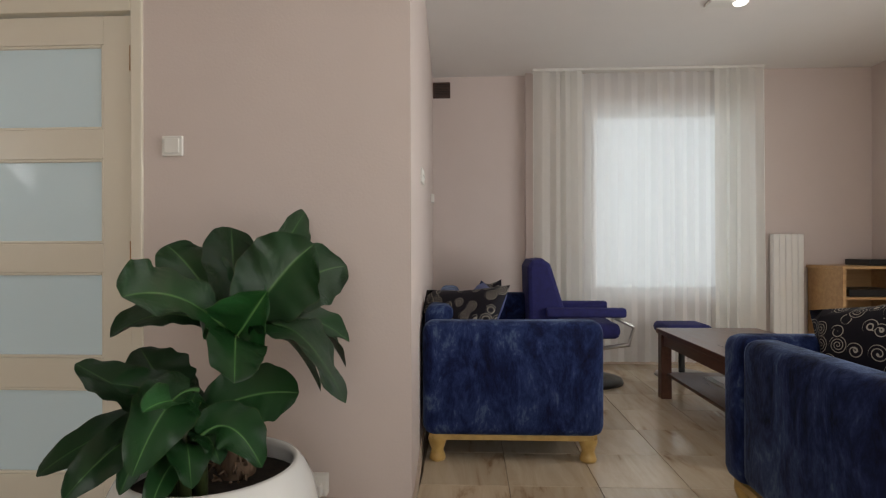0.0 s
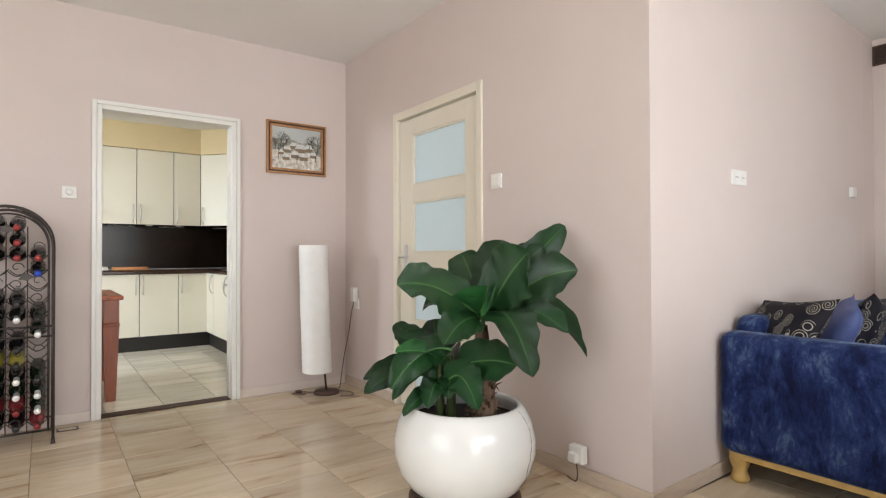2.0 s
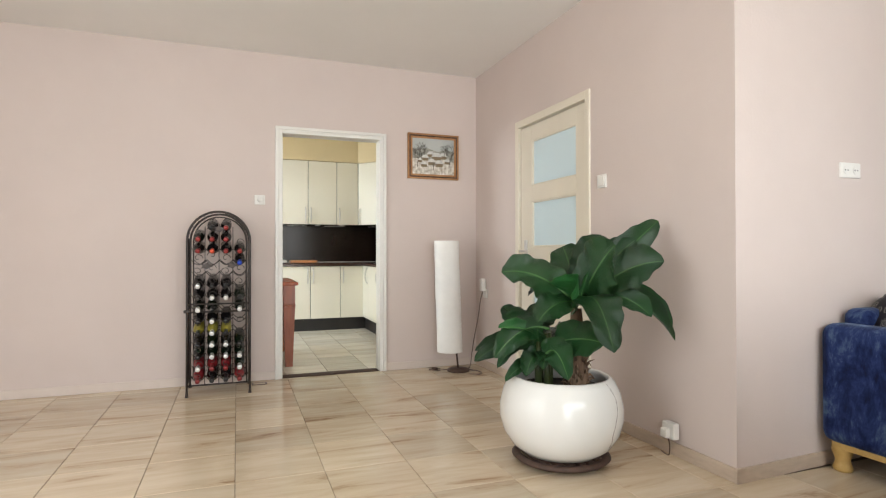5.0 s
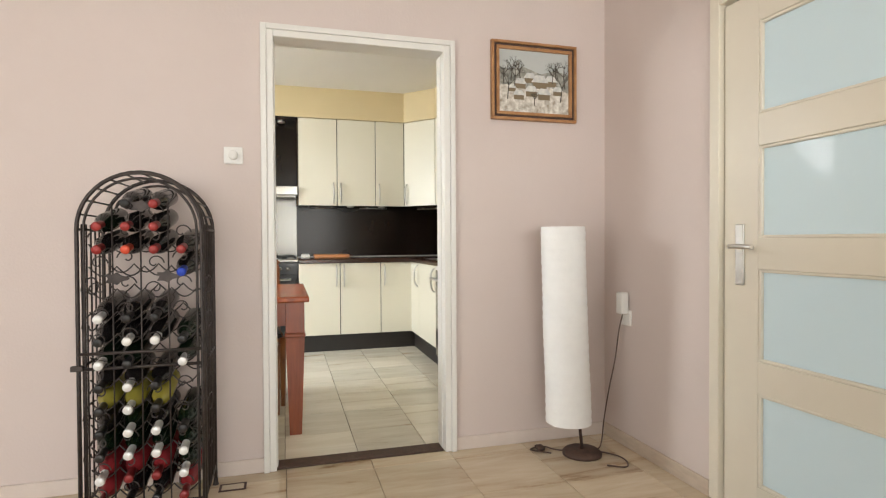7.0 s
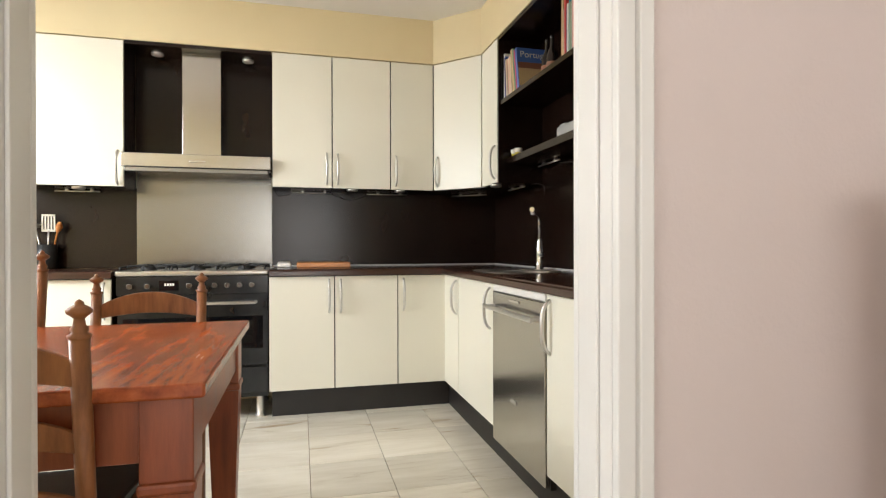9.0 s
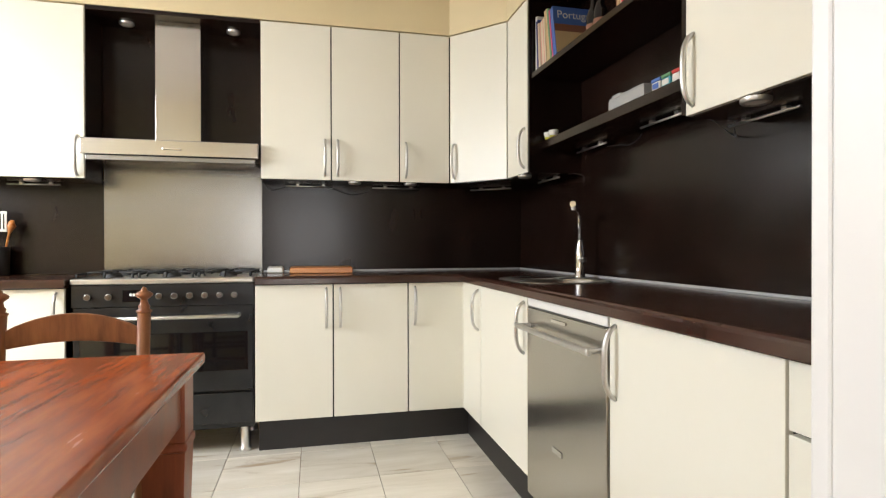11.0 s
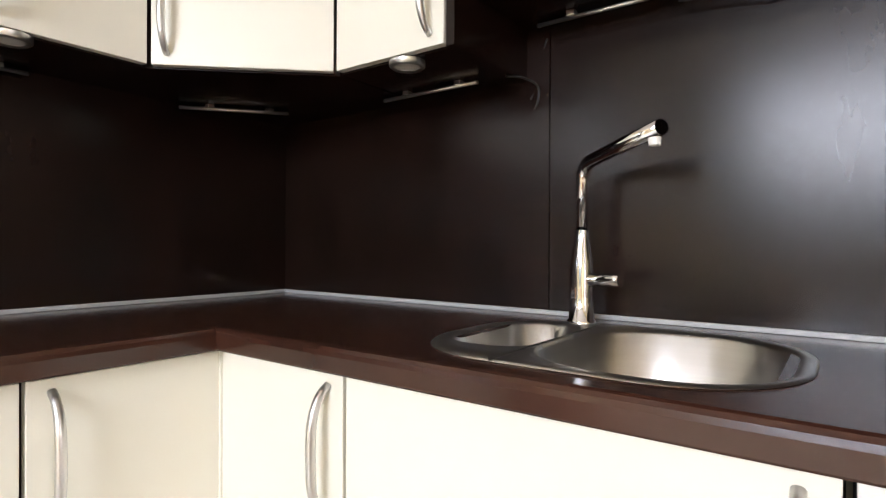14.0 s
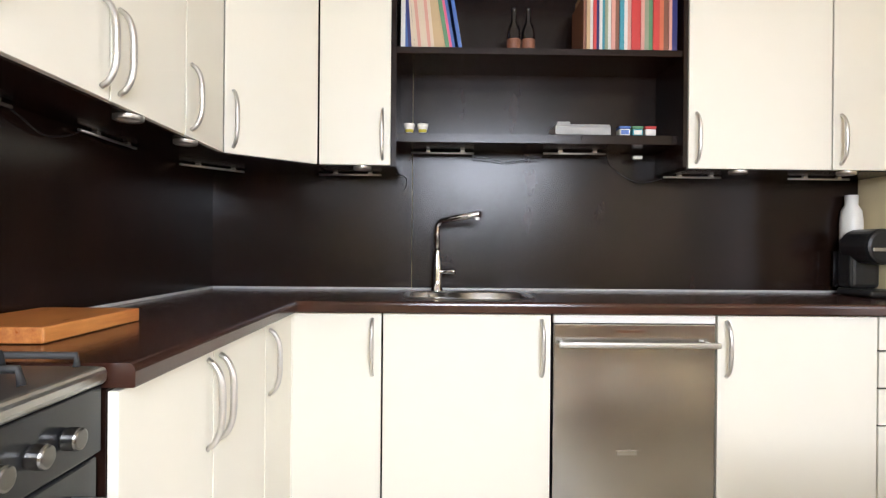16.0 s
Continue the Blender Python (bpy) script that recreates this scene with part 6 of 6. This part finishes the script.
for x, y, z in ((-2.83, -1.05, UB), (-2.83, -0.73, UB), (-2.35, -0.215, UB), (-0.82, -0.215, UB), (-0.38, -0.225, UB), (-2.86, -2.66, UB - 0.02), (-2.95, -1.71, UT - 0.02), (-2.95, -2.25, UT - 0.02)):
    d_ = thing("puck_light", (x, y, z), "round satin metal puck light under the cabinet, off", "puck light", group="puck lights")
    part("rim", lathe([(0.036, 0.0), (0.036, -0.010), (0.031, -0.014), (0.026, -0.012)], (x, y, z), 24), NICKEL, d_)
    part("lens", lathe([(0.026, -0.011), (0, -0.010)], (x, y, z), 20), PLASTIC, d_, "frosted lens")


def wire(*pts):
    return single("light_wire", tube(smooth_path(pts, 5), 0.0022, 5), BLACK_PLASTIC, "thin black lamp wire hanging under the cabinets", "wire", group="lamp wires")


wire((-3.03, -1.17, 1.386), (-3.03, -1.14, 1.376), (-3.035, -1.06, 1.352), (-3.035, -0.98, 1.365), (-3.03, -0.93, 1.386))
wire((-3.03, -1.44, 1.386), (-3.03, -1.48, 1.375), (-3.035, -1.52, 1.37), (-3.035, -1.545, 1.40))
wire((-2.23, -0.03, 1.40), (-2.205, 0.0, 1.40), (-2.185, 0.03, 1.385), (-2.19, 0.035, 1.345), (-2.215, 0.04, 1.325))
wire((-2.165, 0.035, 1.486), (-2.18, 0.038, 1.45), (-2.185, 0.04, 1.40), (-2.205, 0.035, 1.36))
wire((-1.30, -0.03, 1.482), (-1.27, 0.03, 1.46), (-1.22, 0.035, 1.42), (-1.16, 0.02, 1.385), (-1.11, -0.02, 1.38), (-1.07, -0.06, 1.388))
wire((-1.887, -0.01, 1.480), (-1.80, 0.0, 1.472), (-1.74, 0.01, 1.462), (-1.66, 0.0, 1.474), (-1.59, -0.03, 1.480))
single("wire_switch", box((-1.19, -0.05, 1.475), (-1.15, -0.03, 1.490), 0.003), PLASTIC, "small white lamp switch under the shelf", "switch")

GREY_CARD = plain("pale_grey_card", (0.36, 0.36, 0.35), 0.6)

# ---- things on the shelves ----
ORIGIN = Vector((-0.12, 0.01, 0.027))
COL = {"blue": (0.05, 0.12, 0.38), "navy": (0.015, 0.02, 0.14), "pale": (0.62, 0.52, 0.38), "tan": (0.50, 0.36, 0.19), "green": (0.10, 0.25, 0.12), "pink": (0.66, 0.10, 0.20), "red": (0.50, 0.035, 0.03), "white": (0.66, 0.64, 0.60), "teal": (0.04, 0.26, 0.33), "orange": (0.55, 0.14, 0.06), "brown": (0.20, 0.08, 0.045), "grey": (0.28, 0.28, 0.27), "sage": (0.26, 0.30, 0.20), "salmon": (0.60, 0.30, 0.24)}
BOOKM = {k: plain("cover_" + k, v, 0.45) for k, v in COL.items()}
PAGES = plain("book_pages", (0.62, 0.57, 0.47), 0.8)


def book(x, w, h, d, col, lean, z, band=None):
    """An upright book, spine to the room; lean in degrees to +x."""
    b = thing("book", (x + w / 2, UN + 0.03, z), "upright " + col + " cookbook on the dark shelf", "book", group="books on the shelf")
    y0 = UN + 0.025 + 0.008 * ((x * 977) % 1)
    sets = [("cover", boxes(((x, y0, z), (x + 0.002, y0 + d, z + h)), ((x + w - 0.002, y0, z), (x + w, y0 + d, z + h)), ((x + 0.002, y0, z), (x + w - 0.002, y0 + 0.002, z + h))), BOOKM[col]), ("pages", box((x + 0.002, y0 + 0.002, z + 0.003), (x + w - 0.002, y0 + d - 0.004, z + h - 0.004)), PAGES)]
    if band:
        sets.append(("spine_band", box((x + 0.0015, y0 - 0.0008, z + 0.004), (x + w - 0.0015, y0, z + 0.07)), BOOKM[band]))
    for nm, bm, mt in sets:
        m = Matrix.Translation((x, y0, z)) @ pose(0, 0, 0, 0, lean, 0) @ Matrix.Translation((-x, -y0, -z))
        bmesh.ops.transform(bm, matrix=m, verts=bm.verts)
        part(nm, bm, mt, b)


x = -2.20
for w, col, h, lean, band in ((0.018, "white", 0.27, 0, None), (0.012, "blue", 0.25, -2, None), (0.013, "navy", 0.24, -4, None), (0.0125, "pale", 0.225, -6, "blue"), (0.0125, "pale", 0.225, -6, "blue"), (0.0125, "salmon", 0.225, -6, "blue"), (0.0125, "pale", 0.225, -6, "blue"), (0.0125, "pale", 0.225, -6, "blue"), (0.0125, "salmon", 0.225, -6, "blue"), (0.0125, "pale", 0.225, -6, "blue"), (0.026, "tan", 0.26, -9, None), (0.018, "tan", 0.25, -10, None), (0.016, "green", 0.25, -10, None), (0.010, "pink", 0.24, -10, None), (0.012, "blue", 0.24, -10, None)):
    book(x, w, h, 0.19, col, lean, 1.8585 if lean == 0 else 1.8605)
    x += w + 0.0006
x = -1.46
rb = random.Random(8)
for w, col in ((0.012, "brown"), (0.014, "tan"), (0.011, "white"), (0.013, "red"), (0.010, "navy"), (0.012, "white"), (0.010, "teal"), (0.012, "sage"), (0.012, "white"), (0.016, "salmon"), (0.016, "brown"), (0.018, "teal"), (0.014, "white"), (0.015, "salmon"), (0.022, "red"), (0.014, "red"), (0.014, "salmon"), (0.018, "sage"), (0.016, "green"), (0.026, "red"), (0.016, "orange"), (0.02, "brown"), (0.012, "salmon"), (0.022, "navy")):
    book(x, w, rb.uniform(0.21, 0.27), 0.19, col, 0, 1.8585)
    x += w + 0.0008
# travel book at the end of the leaning row, its cover to the room
TBX = -1.966
tb2 = thing("book", (TBX, -0.13, 1.858), "blue travel guide with a white title on its cover", "book", group="books on the shelf")
lean_m = Matrix.Translation((TBX, UN, 1.8605)) @ pose(0, 0, 0, 0, -10, 0) @ Matrix.Translation((-TBX, -UN, -1.8605))
for nm, lo, hi, mt in (("cover", (TBX, UN + 0.025, 1.8605), (TBX + 0.014, UN + 0.235, 2.10), "blue"), ("cover_picture", (TBX + 0.0142, UN + 0.028, 1.875), (TBX + 0.0148, UN + 0.232, 1.98), "tan"), ("cover_picture", (TBX + 0.0142, UN + 0.028, 1.98), (TBX + 0.0148, UN + 0.232, 2.015), "brown")):
    bm = box(lo, hi)
    bmesh.ops.transform(bm, matrix=lean_m, verts=bm.verts)
    part(nm, bm, BOOKM[mt], tb2)
tx = bpy.data.curves.new("title", "FONT")
tx.body, tx.size, tx.extrude, tx.align_x = "Portugal", 0.052, 0.0004, "CENTER"
tx.materials.append(BOOKM["white"])
title = new("title", tx)
title.parent = tb2
title.matrix_basis = Matrix.Translation(ORIGIN - tb2.location) @ lean_m @ Matrix.Translation((TBX + 0.0152, UN + 0.13, 2.045)) @ pose(0, 0, 0, 90, 0, 90)

for xx in (-1.735, -1.675):
    bo = thing("bottle", (xx, -0.09, 1.857), "small dark glass bottle on the shelf", "bottle", group="bottles on the shelf")
    part("glass", lathe([(0, 0.0), (0.026, 0), (0.028, 0.006), (0.028, 0.09), (0.022, 0.115), (0.011, 0.135), (0.010, 0.18), (0.012, 0.185), (0.012, 0.195), (0, 0.195)], (xx, -0.16, 1.8575), 20), BROWN_GLASS, bo)
    part("label", prism([(xx + 0.0285 * math.cos(a), -0.16 + 0.0285 * math.sin(a)) for a in [math.pi + math.pi * k / 10 for k in range(11)]] + [(xx + 0.0282 * math.cos(a), -0.16 + 0.0282 * math.sin(a)) for a in [2 * math.pi - math.pi * k / 10 for k in range(11)]], "z", 1.877, 1.917), BOOKM["brown"], bo, "dark paper label")
for xx in (-2.165, -2.11):
    cu = thing("egg_cup", (xx, -0.17, 1.522), "small white and yellow painted cup on the shelf", "cup", group="cups on the shelf")
    part("bowl", lathe([(0, 0), (0.012, 0), (0.014, 0.004), (0.018, 0.015), (0.022, 0.03), (0.023, 0.04), (0.021, 0.04), (0.017, 0.018), (0, 0.012)], (xx, -0.165, 1.5225), 20), PLASTIC, cu)
    part("painted_band", lathe([(0.0143, 0.004), (0.0186, 0.0155)], (xx, -0.165, 1.523), 20), plain("yellow_glaze", (0.55, 0.48, 0.05), 0.3), cu, "yellow band")
tray = thing("storage_box", (-1.45, -0.15, 1.522), "pale grey plastic box lying on the shelf", "box")
part("base", box((-1.565, -0.19, 1.5225), (-1.335, -0.04, 1.558), 0.003), GREY_CARD, tray)
part("lid", box((-1.562, -0.188, 1.5585), (-1.338, -0.042, 1.566), 0.002), GREY_CARD, tray)
part("tab", box((-1.555, -0.18, 1.5665), (-1.50, -0.10, 1.578), 0.002), GREY_CARD, tray)
for xx, lid, body, wd in ((-1.275, "blue", "white", "violet and white"), (-1.222, "green", "teal", "green"), (-1.168, "red", "white", "red and white")):
    tn = thing("small_tin", (xx, -0.16, 1.522), "small " + wd + " spice tin on the shelf", "tin", group="tins on the shelf")
    part("body", box((xx - 0.022, -0.185, 1.5225), (xx + 0.022, -0.14, 1.550), 0.003), BOOKM[body], tn)
    part("lid", box((xx - 0.0235, -0.1865, 1.5505), (xx + 0.0235, -0.1385, 1.562), 0.003), BOOKM[lid], tn)
    part("label", box((xx - 0.016, -0.1862, 1.527), (xx + 0.016, -0.1853, 1.545)), BOOKM["blue" if lid == "blue" else "white"], tn)

# ---- things on the worktops ----
ORIGIN = Vector((-0.12, 0.01, 0))
bd = thing("chopping_board", (-2.93, -1.22, CT), "thick orange wooden chopping board on the worktop", "chopping board")
part("board", box((-3.03, -1.405, CT + 0.001), (-2.79, -1.065, CT + 0.033), 0.004), BOARD_WOOD, bd)
bx = thing("kitchen_scale", (-2.93, -1.485, CT), "small white kitchen box beside the board", "box")
part("body", box((-2.99, -1.53, CT + 0.001), (-2.90, -1.445, CT + 0.030), 0.006, 3), PLASTIC, bx)
part("lid", box((-2.985, -1.525, CT + 0.031), (-2.905, -1.45, CT + 0.038), 0.003), NICKEL, bx)
up = thing("utensil_pot", (-2.98, -2.88, CT), "black pot of cooking utensils beside the cooker", "utensil pot")
part("pot", lathe([(0, 0.0), (0.055, 0), (0.06, 0.006), (0.062, 0.15), (0.058, 0.15), (0.054, 0.01), (0, 0.008)], (-2.98, -2.88, CT + 0.001), 24), BLACK_PLASTIC, up)
sp2 = bmesh.new()
bm_tube(sp2, [(-2.98, -2.87, CT + 0.03), (-2.97, -2.86, CT + 0.24)], 0.005, 6)
for k in range(5):
    bm_box(sp2, (-2.973, -2.898 + k * 0.016, CT + 0.24), (-2.969, -2.888 + k * 0.016, CT + 0.325), 0.001)
bm_box(sp2, (-2.973, -2.898, CT + 0.228), (-2.969, -2.824, CT + 0.242), 0.001)
bm_box(sp2, (-2.973, -2.898, CT + 0.322), (-2.969, -2.824, CT + 0.334), 0.001)
part("spatula", sp2, STEEL, up, "steel slotted spatula")
ld = lathe([(0, -0.03), (0.03, -0.02), (0.042, 0.0), (0.040, 0.0), (0.028, -0.016), (0, -0.025)], (-2.97, -2.94, CT + 0.275), 18)
bm_tube(ld, [(-2.98, -2.89, CT + 0.03), (-2.975, -2.93, CT + 0.25)], 0.005, 6)
part("ladle", ld, NICKEL, up, "steel ladle")
part("wooden_spoon", tube([(-2.99, -2.86, CT + 0.03), (-2.985, -2.82, CT + 0.22), (-2.985, -2.81, CT + 0.26), (-2.985, -2.805, CT + 0.29)], [0.005, 0.006, 0.022, 0.008], 8), BOARD_WOOD, up)
cm_ = thing("coffee_machine", (-0.22, -0.16, CT), "black capsule coffee machine in the worktop corner", "coffee machine")
part("base", box((-0.285, -0.24, CT + 0.001), (-0.135, -0.04, CT + 0.03), 0.012, 3), BLACK_PLASTIC, cm_)
part("column", box((-0.275, -0.12, CT + 0.03), (-0.145, -0.03, CT + 0.25), 0.02, 3), BLACK_PLASTIC, cm_)
hd2 = prism([(-0.075 * math.cos(a) - 0.21, 1.10 + 0.075 * math.sin(a)) for a in [2 * math.pi * k / 24 for k in range(24)]], "y", -0.22, -0.05, 0.015)
part("head", hd2, BLACK_PLASTIC, cm_, smooth=False)
part("water_tank", lathe([(0, 0), (0.055, 0), (0.06, 0.01), (0.06, 0.16), (0, 0.165)], (-0.21, -0.02, CT + 0.03), 20), DARK_GLASS, cm_, "dark water tank")
part("trim", box((-0.265, -0.226, 1.08), (-0.155, -0.221, 1.095), 0.002), NICKEL, cm_, "silver trim strip")
kr = thing("dispenser_bottle", (-0.19, -0.005, CT), "white bottle shaped dispenser behind the coffee machine", "dispenser")
part("body", lathe([(0, 0.0), (0.042, 0), (0.045, 0.01), (0.045, 0.33), (0.040, 0.37), (0.026, 0.395), (0.026, 0.44), (0, 0.442)], (-0.19, -0.005, CT + 0.001), 24), PLASTIC, kr)

# ---- floor tiles, last ----
ORIGIN = Vector((0, 0, 0))


def lay(parent, material, xs, ys, inside, joint, near, stuff_name):
    """Tiles on a grid; those outside the near stretch are joined into one part."""
    rest, cache = bmesh.new(), {}
    rj = random.Random(5)
    for x0, x1 in zip(xs, xs[1:]):
        for y0, y1 in zip(ys, ys[1:]):
            cx, cy = (x0 + x1) / 2, (y0 + y1) / 2
            if not inside(cx, cy):
                continue
            w, d = x1 - x0 - joint, y1 - y0 - joint
            dz = rj.uniform(-0.0006, 0.0)
            if near(cx, cy):
                key = (round(w, 4), round(d, 4))
                if key not in cache:
                    cache[key] = mesh_of("tile", box((-w / 2, -d / 2, -0.011), (w / 2, d / 2, 0.0), 0.0015, 1), material)
                ob = new("tile", cache[key])
                ob.parent = parent
                ob.location = Vector((cx, cy, dz)) - parent.location
            else:
                bm_box(rest, (x0 + joint / 2, y0 + joint / 2, -0.011), (x1 - joint / 2, y1 - joint / 2, dz))
    if rest.verts:
        ob = new(stuff_name, mesh_of(stuff_name, rest, material))
        ob.parent = parent
        tagged(ob, "remaining travertine tiles of the floor", kind="stuff")


def grid(a0, pitch, lo, hi):
    k0 = math.floor((lo - a0) / pitch)
    vals = [a0 + pitch * k for k in range(k0, k0 + int((hi - lo) / pitch) + 3)]
    vals = [lo] + [v for v in vals if lo + 0.03 < v < hi - 0.03] + [hi]
    return vals


floor_ob, kfloor_ob = bpy.data.objects["floor"], bpy.data.objects["floor_kitchen"]
lay(floor_ob, TILE_L, grid(1.665, 0.39, 0.0, 6.6), grid(-1.678, 0.3925, -4.65, 2.98), lambda x, y: y < 0.15 or x > 2.7, 0.0022, lambda x, y: x < 5.4 and y > -3.6, "tile_rest")
lay(kfloor_ob, TILE_K, grid(-1.92, 0.372, -3.26, -0.1), grid(-0.98, 0.352, -4.1, 0.05), lambda x, y: True, 0.0025, lambda x, y: y > -3.2, "tile_rest")
